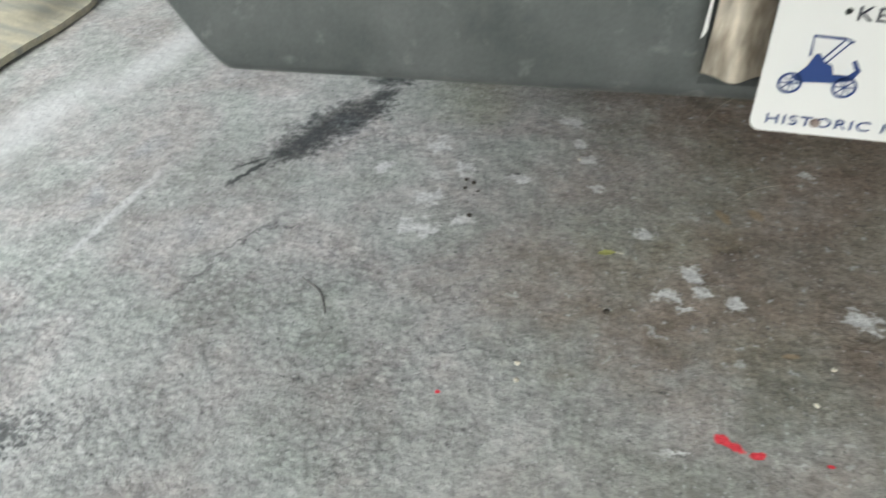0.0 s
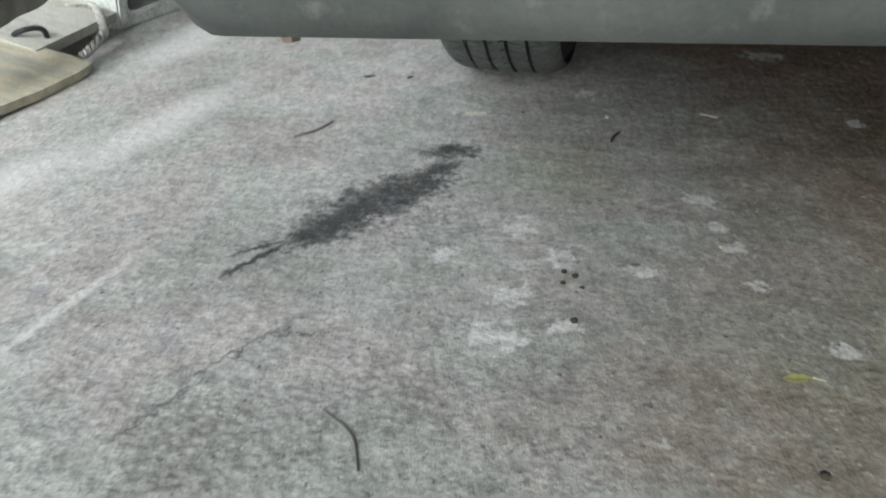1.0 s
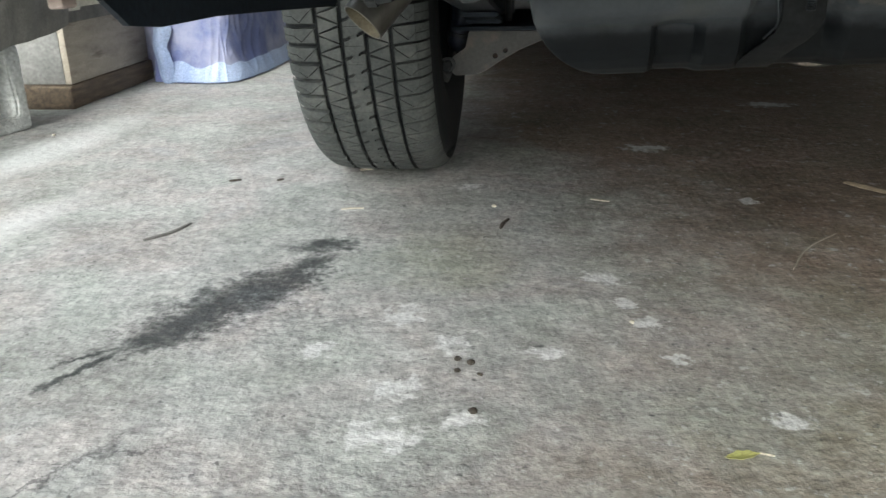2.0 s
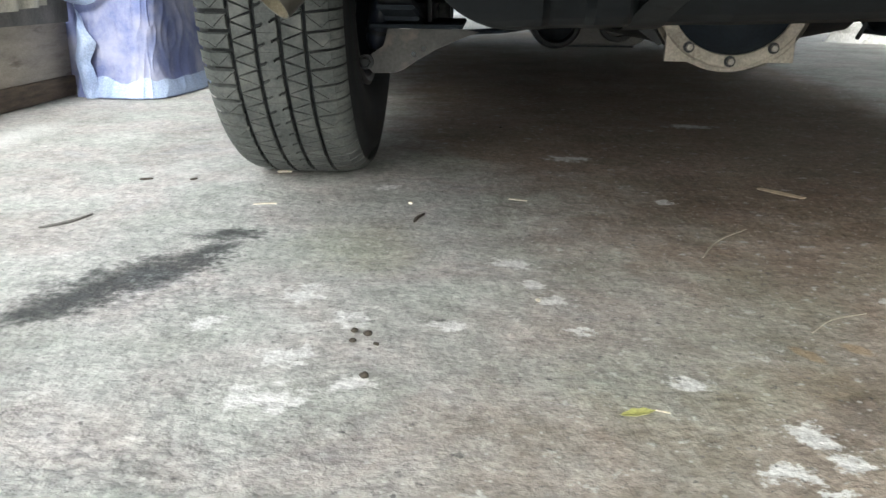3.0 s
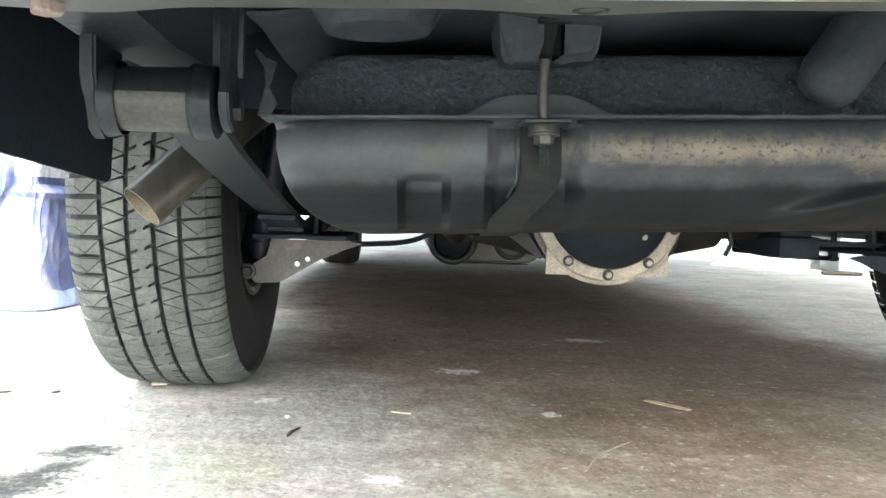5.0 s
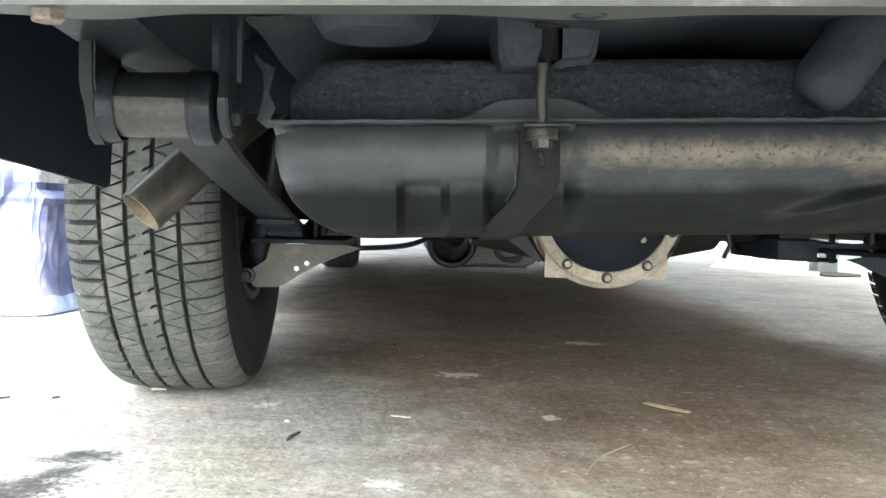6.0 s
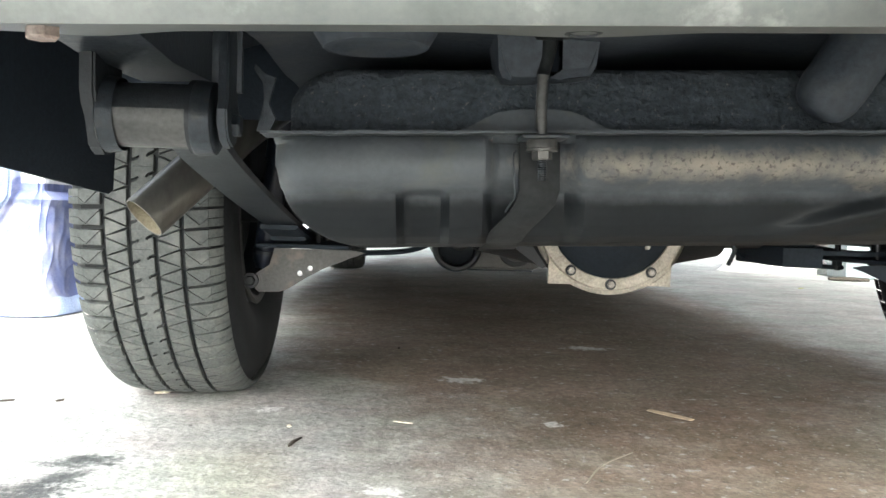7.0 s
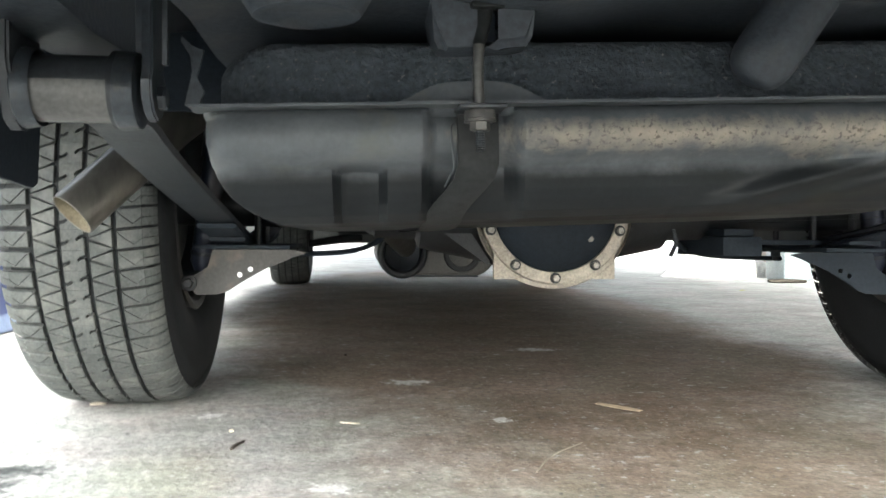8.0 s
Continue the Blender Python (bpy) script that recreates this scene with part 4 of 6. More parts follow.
# fuel tank
def build_tank():
    tank = new("fuel_tank")
    tank.parent = car
    prof = [(1.350, .3995), (1.342, .3955), (1.337, .390), (1.3335, .3835), (1.332, .377), (1.333, .371), (1.336, .3655), (1.341, .361), (1.348, .357), (1.3545, .3535), (1.3585, .350),
            (1.360, .3455), (1.361, .339), (1.364, .330), (1.369, .321), (1.377, .3125), (1.389, .306), (1.407, .3025), (1.44, .301), (1.52, .3005), (1.65, .300), (1.80, .300),
            (1.92, .303), (1.97, .315), (1.985, .34), (1.985, .3995)]

    def skin(x, k):
        y, z = prof[k]
        ax = abs(x)
        e = min(1, max(0, (ax - 0.372) / 0.092))
        up = 0.075 * (1 - math.sqrt(max(0, 1 - e * e)))
        z = max(z, 0.3005 + up) if z < 0.372 else z
        rear = smooth01(1.5, 1.4, y)
        seam = smooth01(0.3995, 0.3925, z)
        # rounded vertical corners
        c = min(1, max(0, (ax - 0.425) / 0.039))
        y += 0.045 * (1 - math.sqrt(max(0, 1 - (c * 0.98) ** 2))) * rear * (0.25 + 0.75 * seam)
        # strap channels with sloping flanks
        for cx in (-0.243, 0.247):
            half = 0.041 + 0.06 * (0.395 - min(z, 0.395)) * (1 if (x - cx) * cx < 0 else 0.2)
            c = smooth01(half + 0.002, half - 0.0125, abs(x - cx))
            y += 0.024 * c * rear * seam
            if y > 1.5:
                z += 0.006 * c
        # stamped recess low on the rear face, arched at its head
        for cx in (-0.337, 0.337):
            head = 0.3555 - 6.0 * (x - cx) ** 2
            c = smooth01(0.0235, 0.0145, abs(x - cx)) * smooth01(head, head - 0.007, z)
            y += 0.019 * c * rear
        # dented, lifted part of the bottom with creases in it
        if x > -0.06 and z < 0.36:
            low = smooth01(0.36, 0.33, z)
            z += 0.020 * smooth01(0.12, 0.34, x) * low
            for z0, slope, depth in ((0.3185, 0.25, 0.014), (0.3035, 0.22, 0.010)):
                g = (z - (z0 + slope * min(x, 0.16))) / 0.009
                y -= depth * math.exp(-g * g) * smooth01(-0.09, 0.03, x) * rear
        # hand-beaten unevenness
        y += 0.0016 * noise.noise(Vector((x * 16, z * 30, 2.0))) * rear * seam
        return (x, y, z)

    b = bmesh.new()
    n = 260
    xs = [-0.464 + 0.928 * i / n for i in range(n + 1)]
    fine = []
    for k in range(len(prof) - 1):
        steps = 6 if 9 < k < 19 else 2 if 0 < k <= 9 else 1
        fine += [(k, j / steps) for j in range(steps)]
    prof = [(prof[k][0] + (prof[k + 1][0] - prof[k][0]) * f, prof[k][1] + (prof[k + 1][1] - prof[k][1]) * f) for k, f in fine] + [prof[-1]]
    vs = [[b.verts.new(skin(x, k)) for k in range(len(prof))] for x in xs]
    for i in range(n):
        for k in range(len(prof) - 1):
            b.faces.new((vs[i][k], vs[i + 1][k], vs[i + 1][k + 1], vs[i][k + 1]))
    for col in (vs[0], vs[-1]):
        b.faces.new(col)
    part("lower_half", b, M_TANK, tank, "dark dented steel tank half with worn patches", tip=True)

    def lip(u, v):
        x = -0.470 + 0.940 * u
        wob = 0.0008 * noise.noise(Vector((x * 40, v, 0)))
        return (x, 1.327 + 0.034 * v + wob, 0.4008 + wob)
    part("seam_flange", grid_sheet(160, 5, lip, 0.0022), M_TANK, tank, "thin welded seam flange", tip=True)
    for cx in (-0.240, 0.247):
        arc = [(cx - 0.075 + 0.15 * i / 20, 0.4025 + 0.0185 * math.exp(-((0.15 * i / 20 - 0.075) / 0.052) ** 4)) for i in range(21)]
        part("seam_hump", plate_of(arc + [(cx + 0.075, 0.4015), (cx - 0.075, 0.4015)], [], "xz", 1.3515, 0.003), M_TANK, tank, "raised grey hump of the seam behind the strap", tip=True)
    # ragged ear of the seam at the tank's corner
    ear = plate_of([(-0.474, .4015), (-0.463, .4015), (-0.458, .4115), (-0.4635, .424), (-0.4605, .434), (-0.4575, .445), (-0.466, .4485), (-0.474, .4565), (-0.475, .452), (-0.468, .4405), (-0.467, .428), (-0.4695, .417)], [], "xz", 1.336, 0.003)
    part("seam_ear", ear, M_STEEL, tank, "ragged grey ear of the seam", tip=True)

    def top(u, v):
        x = -0.452 + 0.904 * u
        end = min(1, max(0, (abs(x) - 0.40) / 0.052))
        drop = 0.030 * (1 - math.sqrt(max(0, 1 - (end * 0.98) ** 2)))
        if v < 0.5:
            t = v / 0.5
            y = 1.360 + 0.010 * t + 0.040 * t ** 6
            z = 0.4015 + (0.060 - drop) * math.sin(0.5 * math.pi * t) ** 0.75
            g = 0.0016 * noise.noise(Vector((x * 90, t * 9, 0))) + 0.0022 * noise.noise(Vector((x * 34, t * 4, 3)))
            return (x, y + 0.020 * end ** 2 - g, z)
        t = (v - 0.5) / 0.5
        return (x, 1.41 + 0.56 * t, 0.4615 - drop)
    part("upper_half", grid_sheet(200, 44, top, 0.004), M_COAT, tank, "tank top caked with gritty black undercoating", tip=True)
    for cx in (-0.237, 0.247):
        st = part("tank_strap", strap_mesh(cx), M_TANKLOW, tank, "black steel tank strap", tip=True)
        part("strap_end", box(cx - 0.020, cx + 0.0185, 1.314, 1.352, 0.3935, 0.3968, 0.001), M_STEEL, st, "folded strap end", tip=True)
        nut = lathe([(0, 0.0001), (0, 0.0122), (-0.0012, 0.0128), (-0.0065, 0.0128), (-0.0075, 0.012), (-0.0075, 0.0001)], "z", (cx - 0.002, 1.330, 0.3932), 24)
        lathe([(-0.0075, 0.0001), (-0.0075, 0.0132), (-0.0095, 0.0132), (-0.0095, 0.0001)], "z", (cx - 0.002, 1.330, 0.3932), 24, nut)
        lathe([(-0.0095, 0.0085), (-0.0155, 0.0085), (-0.0165, 0.0075), (-0.0165, 0.0001)], "z", (cx - 0.002, 1.330, 0.3932), 6, nut)
        part("strap_nut", nut, M_WORNSTEEL, st, "dull zinc nuts on the hook bolt", tip=True)
        stud = bmesh.new()
        for i in range(9):
            lathe([(-0.0165 - 0.0019 * i, 0.0032), (-0.0174 - 0.0019 * i, 0.0039), (-0.0184 - 0.0019 * i, 0.0032)], "z", (cx - 0.002, 1.330, 0.3932), 10, stud)
        part("thread_end", stud, M_STEEL, st, "dull threaded bolt end", tip=True)
        rod = sweep([(cx - 0.002, 1.330, 0.396), (cx - 0.003, 1.328, 0.42), (cx - 0.0015, 1.326, 0.446)], 0.0046, 12)
        part("hook_bolt", rod, M_WORNSTEEL, st, "grey threaded hook bolt", tip=True)
        hook = sweep(curve_points([(cx - 0.0015, 1.327, 0.442), (cx, 1.332, 0.450), (cx + 0.003, 1.333, 0.464), (cx + 0.005, 1.333, 0.478)], 6), [0.0048 + 0.00016 * i for i in range(19)], 12)
        box(cx - 0.008, cx + 0.020, 1.318, 1.336, 0.4745, 0.4795, 0.0015, bm=hook)
        part("hook_end", hook, M_TANKLOW, st, "black hook through the bracket slot", tip=True)
        wire = sweep(curve_points([(cx - 0.021, 1.350, 0.386), (cx - 0.0235, 1.349, 0.380), (cx - 0.022, 1.349, 0.350), (cx - 0.0245, 1.353, 0.343), (cx - 0.028, 1.368, 0.334)], 6), 0.0009, 6)
        part("strap_clip", wire, M_STEEL, st, "bent bright wire clip at the strap's edge", tip=True)


def strap_mesh(cx):
    """A flat strap down the channel and under the tank."""
    path = [(1.333, .396), (1.3345, .388), (1.3345, .370), (1.336, .352), (1.3405, .340), (1.349, .330), (1.362, .321), (1.377, .3105), (1.395, .303), (1.43, .2985), (1.50, .2975), (1.70, .297), (1.93, .300)]
    b = bmesh.new()
    prev = None
    for y, z in path:
        veer = -0.028 * smooth01(0.350, 0.303, z)
        ring = [b.verts.new((cx + veer + dx * 0.92, y + dy + 0.0165 * smooth01(1.5, 1.4, y), z)) for dx, dy in ((-0.0195, 0.0004), (-0.018, -0.0004), (0.017, -0.0004), (0.0185, 0.0004), (0.0185, 0.003), (-0.0195, 0.003))]
        if prev:
            for k in range(6):
                b.faces.new((prev[k], prev[(k + 1) % 6], ring[(k + 1) % 6], ring[k]))
        else:
            b.faces.new(ring[::-1])
        prev = ring
    b.faces.new(prev)
    return b


build_tank()


# rear cross member, brackets, filler pipe, frame rails
def build_rear_structure():
    def member(u, v):
        x = -0.50 + 1.30 * u
        prof = [(1.075, .50), (1.12, .49), (1.16, .484), (1.20, .480), (1.25, .480), (1.285, .486), (1.305, .505), (1.31, .54)]
        k = v * (len(prof) - 1)
        i = min(int(k), len(prof) - 2)
        f_ = k - i
        y = prof[i][0] + (prof[i + 1][0] - prof[i][0]) * f_
        z = prof[i][1] + (prof[i + 1][1] - prof[i][1]) * f_
        z += 0.004 * math.sin(x * 14 + 1) + 0.012 * smooth01(0.25, 0.0, abs(x + 0.06)) * smooth01(1.30, 1.10, y)
        return (x, y, z)
    part("cross_member", grid_sheet(50, 28, member, 0.003), M_PAN, car, "sooty pressed rear cross member", tip=True)

    # boot floor above the tank, stamped with shallow troughs
    def boot(u, v):
        x, y = -0.475 + 1.40 * u, 1.30 + 0.60 * v
        z = 0.484 + 0.006 * math.sin(x * 21 + 2 * y) + 0.006 * noise.noise(Vector((x * 9, y * 9, 1)))
        return (x, y, z)
    part("boot_floor", grid_sheet(60, 24, boot, 0.003), M_PAN, car, "sooty stamped boot floor over the tank", tip=True)
    for cx in (-0.233, 0.242):
        b = bmesh.new()
        rows = ((0.520, 0.047, 1.318, 1.40), (0.475, 0.0425, 1.326, 1.398), (0.4515, 0.0405, 1.330, 1.395), (0.4455, 0.037, 1.333, 1.39), (0.4435, 0.031, 1.338, 1.385))
        for z, hw, y0, y1 in rows:
            for x, y in ((-hw, y0), (-0.006, y0), (0.011, y0), (hw, y0), (hw, y1), (-hw, y1)):
                b.verts.new((cx + x, y, z + (0.003 if x > 0.02 else 0)))
        b.verts.ensure_lookup_table()
        for r in range(len(rows) - 1):
            for k in range(6):
                if k == 1 and 0 < r < 3:
                    continue  # slot for the hook
                b.faces.new((b.verts[6 * r + k], b.verts[6 * r + (k + 1) % 6], b.verts[6 * r + 6 + (k + 1) % 6], b.verts[6 * r + 6 + k]))
        b.faces.new([b.verts[6 * (len(rows) - 1) + i] for i in range(6)])
        long_edges = [e for e in b.edges if abs(e.verts[0].co.z - e.verts[1].co.z) > 0.003 and abs(abs(e.verts[0].co.x - cx) - 0.04) < 0.01]
        bmesh.ops.bevel(b, geom=long_edges, offset=0.006, segments=3, affect="EDGES")
        part("strap_bracket", b, M_PAN, car, "pressed bracket with a slot for the strap hook", tip=True)
        # black block put in for the shade inside the slot
        slot = box(cx - 0.0055, cx + 0.0105, 1.342, 1.352, 0.4515, 0.475)
        part("slot_shade", slot, M_BLACK, car, "black block that stands for the shade in the bracket slot", tip=True)
    hump = lathe([(0.04, 0.062), (0.014, 0.050), (0.005, 0.0445), (0.0, 0.041), (-0.0005, 0.036), (0.002, 0.031), (0.002, 0.0001)], "z", (-0.374, 1.302, 0.4625), 40)
    part("drain_cup", hump, M_PAN, car, "round stamped cup in the boot floor", tip=True)
    # filler neck
    d = Vector((0.56, -0.10, 0.82)).normalized()
    e0 = Vector((-0.002, 1.332, 0.4245))
    ends = [(-0.012, 0.006), (-0.0115, 0.012), (-0.009, 0.0175), (-0.005, 0.0220), (0.001, 0.0250), (0.008, 0.0268), (0.016, 0.0272), (0.10, 0.0272), (0.22, 0.0272)]
    part("filler_neck", sweep([e0 + d * a for a, r in ends], [r for a, r in ends], 32), M_PAN, car, "thick sooty fuel filler pipe with a rounded end", tip=True)
    for s in (-1, 1):
        b = bmesh.new()
        prev = None
        for y, z, x, hw in ((1.075, .478, .60, .040), (1.16, .474, .588, .036), (1.24, .462, .572, .032), (1.30, .450, .560, .030), (1.40, .452, .555, .030), (1.55, .51, .555, .03), (1.9, .60, .555, .03), (2.2, .62, .555, .03), (2.6, .55, .555, .03), (3.0, .42, .555, .03), (3.3, .40, .555, .03)):
            ring = [b.verts.new((s * x + dx, y, z + dz)) for dx, dz in ((-hw, 0), (hw, 0), (hw, 0.09), (-hw, 0.09))]
            if prev:
                for k in range(4):
                    b.faces.new((prev[k], prev[(k + 1) % 4], ring[(k + 1) % 4], ring[k]))
            else:
                b.faces.new(ring[::-1])
            prev = ring
        b.faces.new(prev)
        part("frame_rail", b, M_STEEL, car, "grey boxed frame rail that sweeps over the axle", tip=True)
        part("boot_side", box(s * 0.60 - 0.105, s * 0.60 + 0.105, 1.078, 1.76, 0.5605, 0.566), M_BLACK, car, "black undercoated floor beside the frame rail", tip=True)
        # inner drop panel between bumper and wheel
        out = [(1.06, .44), (1.078, .396), (1.105, .379), (1.15, .3735), (1.25, .371), (1.38, .363), (1.52, .354), (1.64, .346), (1.655, .352), (1.665, .44), (1.66, .72), (1.05, .72)]
        part("drop_panel", plate_of(out, [], "yz", s * 0.702 - 0.002, 0.004), M_BLACK, car, "black undercoated panel behind the wheel")

        def arch(u, v, s=s):
            a = math.pi * (0.0 + u)
            return (s * (0.46 + 0.47 * v), Y_REAR - 0.46 * math.cos(a), 0.45 + 0.42 * math.sin(a))
        part("wheel_house", grid_sheet(28, 8, arch, 0.004), M_BLACK, car, "black wheel house")

        def arch_wall(u, v, s=s):
            a = math.pi * u
            return (s * 0.46, Y_REAR - 0.46 * v * math.cos(a), 0.50 + 0.40 * v * math.sin(a))
        part("wheel_house_wall", grid_sheet(28, 4, arch_wall, 0.004), M_BLACK, car)

        def farch(u, v, s=s):
            a = math.pi * u
            return (s * (0.46 + 0.47 * v), Y_FRONT - 0.46 * math.cos(a), 0.45 + 0.42 * math.sin(a))
        part("wheel_house", grid_sheet(28, 8, farch, 0.004), M_BLACK, car, "black wheel house")


build_rear_structure()


# leaf springs with their shackles, shocks and plates
def build_suspension(s):
    sp = new("leaf_spring")
    sp.parent = car

    def leaf(pts, hw, th):
        b = bmesh.new()
        prev = None
        c = curve_points(pts, 10)
        for p in c:
            ring = [b.verts.new((p.x + dx, p.y, p.z + dz)) for dx, dz in ((-hw, 0), (-hw + 0.004, -th * 0.5), (hw - 0.004, -th * 0.5), (hw, 0), (hw - 0.004, th * 0.5), (-hw + 0.004, th * 0.5))]
            if prev:
                for k in range(6):
                    b.faces.new((prev[k], prev[(k + 1) % 6], ring[(k + 1) % 6], ring[k]))
            else:
                b.faces.new(ring[::-1])
            prev = ring
        b.faces.new(prev)
        return b
    X = s * 0.545
    part("main_leaf", leaf([(X, 1.318, .383), (X, 1.36, .390), (X, 1.42, .394), (X, 1.48, .383), (X, 1.56, .370), (X, 1.70, .349), (X, 1.90, .322), (X, 2.1, .297), (X, 2.25, .286), (X, 2.5, .292), (X, 2.95, .34)], 0.030, 0.008), M_STEEL, sp, "grey main spring leaf")
    part("second_leaf", leaf([(X, 1.93, .308), (X, 2.05, .292), (X, 2.2, .279), (X, 2.45, .28), (X, 2.65, .297)], 0.030, 0.007), M_BLACK, sp)
    part("third_leaf", leaf([(X, 2.03, .288), (X, 2.1, .280), (X, 2.2, .271), (X, 2.45, .271)], 0.030, 0.007), M_BLACK, sp)
    eye = lathe([(-0.032, 0.010), (-0.032, 0.0225), (-0.030, 0.0240), (0.030, 0.0240), (0.032, 0.0225), (0.032, 0.010)], "x", (X, 1.312, .405), 40)
    part("spring_eye", eye, M_DARKSTEEL, sp, "rolled spring eye with a worn bright underside")
    # the leaf's end wrapped round the lower half of the eye
    wb = bmesh.new()
    rows_ = []
    for k in range(17):
        a = radians(176 + 150 * k / 16)
        rows_.append([wb.verts.new((X + dx, 1.312 + r * math.cos(a), .405 + r * math.sin(a))) for dx, r in ((-0.0295, 0.0236), (-0.0295, 0.0264), (0.0295, 0.0264), (0.0295, 0.0236))])
    for r0, r1 in zip(rows_, rows_[1:]):
        for k in range(4):
            wb.faces.new((r0[k], r0[(k + 1) % 4], r1[(k + 1) % 4], r1[k]))
    wb.faces.new(rows_[0][::-1])
    wb.faces.new(rows_[-1])
    part("leaf_wrap", wb, M_WORNSTEEL, sp, "worn smooth leaf end wrapped under the eye")
    sh = new("shackle")
    sh.parent = car
    # outer side plate: a casting with a stepped foot
    outer = [(1.275, .51), (1.277, .418), (1.281, .407), (1.288, .399), (1.293, .388), (1.297, .377), (1.307, .3715), (1.322, .373), (1.332, .382), (1.338, .40), (1.34, .51)]
    pl_ = plate_of(outer, [], "yz", X + s * 0.0445 - 0.006, 0.012)
    bmesh.ops.bevel(pl_, geom=[e for e in pl_.edges if len(e.link_faces) == 2 and e.calc_face_angle(0) > 1.0], offset=0.002, segments=2, affect="EDGES")
    part("outer_plate", pl_, M_DARKSTEEL, sh, "rough grey shackle side casting")
    part("outer_bush", lathe([(-s * 0.004, 0.0285), (s * 0.008, 0.0305), (s * 0.010, 0.0285), (s * 0.010, 0.012)], "x", (X + s * 0.032, 1.312, .404), 36), M_STEEL, sh, "cast boss of the shackle")
    part("inner_plate", lathe([(-s * -0.006, 0.012), (-s * -0.006, 0.0285), (-s * -0.003, 0.0300), (-s * 0.010, 0.0285), (-s * 0.012, 0.025), (-s * 0.012, 0.010)], "x", (X - s * 0.034, 1.312, .403), 36), M_STEEL, sh, "rough cast boss of the shackle")
    part("bush_collar", lathe([(-0.0025, 0.0268), (-0.0025, 0.0292), (0.0025, 0.0292), (0.0025, 0.0268)], "x", (X - s * 0.0285, 1.312, .4035), 36), M_DARKSTEEL, sh, "thin dark bush edge")
    nut_ = hexbolt("x", (X - s * 0.050, 1.310, .398), 0.0095, 0.014, -s)
    part("shackle_bolt", nut_, [M_STEEL, M_DARKSTEEL], sh, "dull shackle nut")
    # upright hanger strap with a hooked foot
    hang = plate_of([(1.288, .56), (1.288, .416), (1.284, .408), (1.286, .396), (1.294, .385), (1.308, .3795), (1.322, .384), (1.330, .397), (1.330, .412), (1.324, .42), (1.324, .56)], [], "yz", X - s * 0.054 - 0.004, 0.008)
    bmesh.ops.bevel(hang, geom=[e for e in hang.edges if len(e.link_faces) == 2 and e.calc_face_angle(0) > 1.0], offset=0.0015, segments=2, affect="EDGES")
    part("shackle_hanger", hang, M_STEEL, sh, "upright hanger strap with a hooked foot")
    part("hanger_flange", box(X - s * 0.050 - 0.012, X - s * 0.050 + 0.012, 1.318, 1.324, 0.425, 0.56, 0.001), M_STEEL, sh)
    # lower spring plate: bare wedge hanging under a dark flange, with two round holes
    pl = [(-0.602, .226), (-0.600, .202), (-0.594, .197), (-0.560, .198), (-0.545, .203), (-0.520, .2195), (-0.488, .238), (-0.440, .2585), (-0.418, .266), (-0.440, .2705), (-0.570, .2705), (-0.577, .243)]
    hl = [(-0.5265, .2295, .0046), (-0.5095, .2385, .0044)]
    if s > 0:
        pl = [(-x, z) for x, z in pl[::-1]]
        hl = [(-x, z, r) for x, z, r in hl]
    pt = part("spring_plate", plate_of(pl, hl, "xz", 2.045, 0.006), M_PLATESTEEL if s < 0 else M_BLACK, car, "steel spring plate with two round holes")
    part("plate_shelf", box(X - 0.055 if s < 0 else X - 0.065, X + 0.10 if s < 0 else X + 0.055, 2.040, 2.36, 0.2715, 0.2785, 0.001), M_BLACK, pt)
    for dx in (-0.038, 0.038):
        for yy in (2.13, 2.27):
            part("u_bolt", sweep([(X + dx, yy, 0.250), (X + dx, yy, 0.40)], 0.006, 8), M_DARKSTEEL, pt)
            part("u_bolt_nut", hexbolt("z", (X + dx, yy, 0.2712), 0.0105, 0.013, -1), [M_STEEL, M_DARKSTEEL], pt)
    part("shock_bolt", hexbolt("y", (s * 0.606, 2.038, .2165), 0.0085, 0.014, -1), [M_DARKSTEEL, M_DARKSTEEL], pt)
    # shock absorber
    sk = new("shock_absorber")
    sk.parent = car
    part("damper_body", sweep([(s * 0.592, 2.075, .235), (s * 0.592, 2.075, .25), (s * 0.575, 2.06, .36), (s * 0.565, 2.05, .43)], [0.012, 0.0185, 0.0195, 0.0195], 20), M_SHOCK, sk, "dark navy painted damper body")
    part("dust_tube", sweep([(s * 0.565, 2.05, .42), (s * 0.54, 2.02, .60)], 0.024, 20), M_SHOCK, sk)
    part("damper_band", sweep([(s * 0.590, 2.073, .262), (s * 0.589, 2.072, .268)], 0.0205, 20), M_DARKSTEEL, sk)


for s in (-1, 1):
    build_suspension(s)


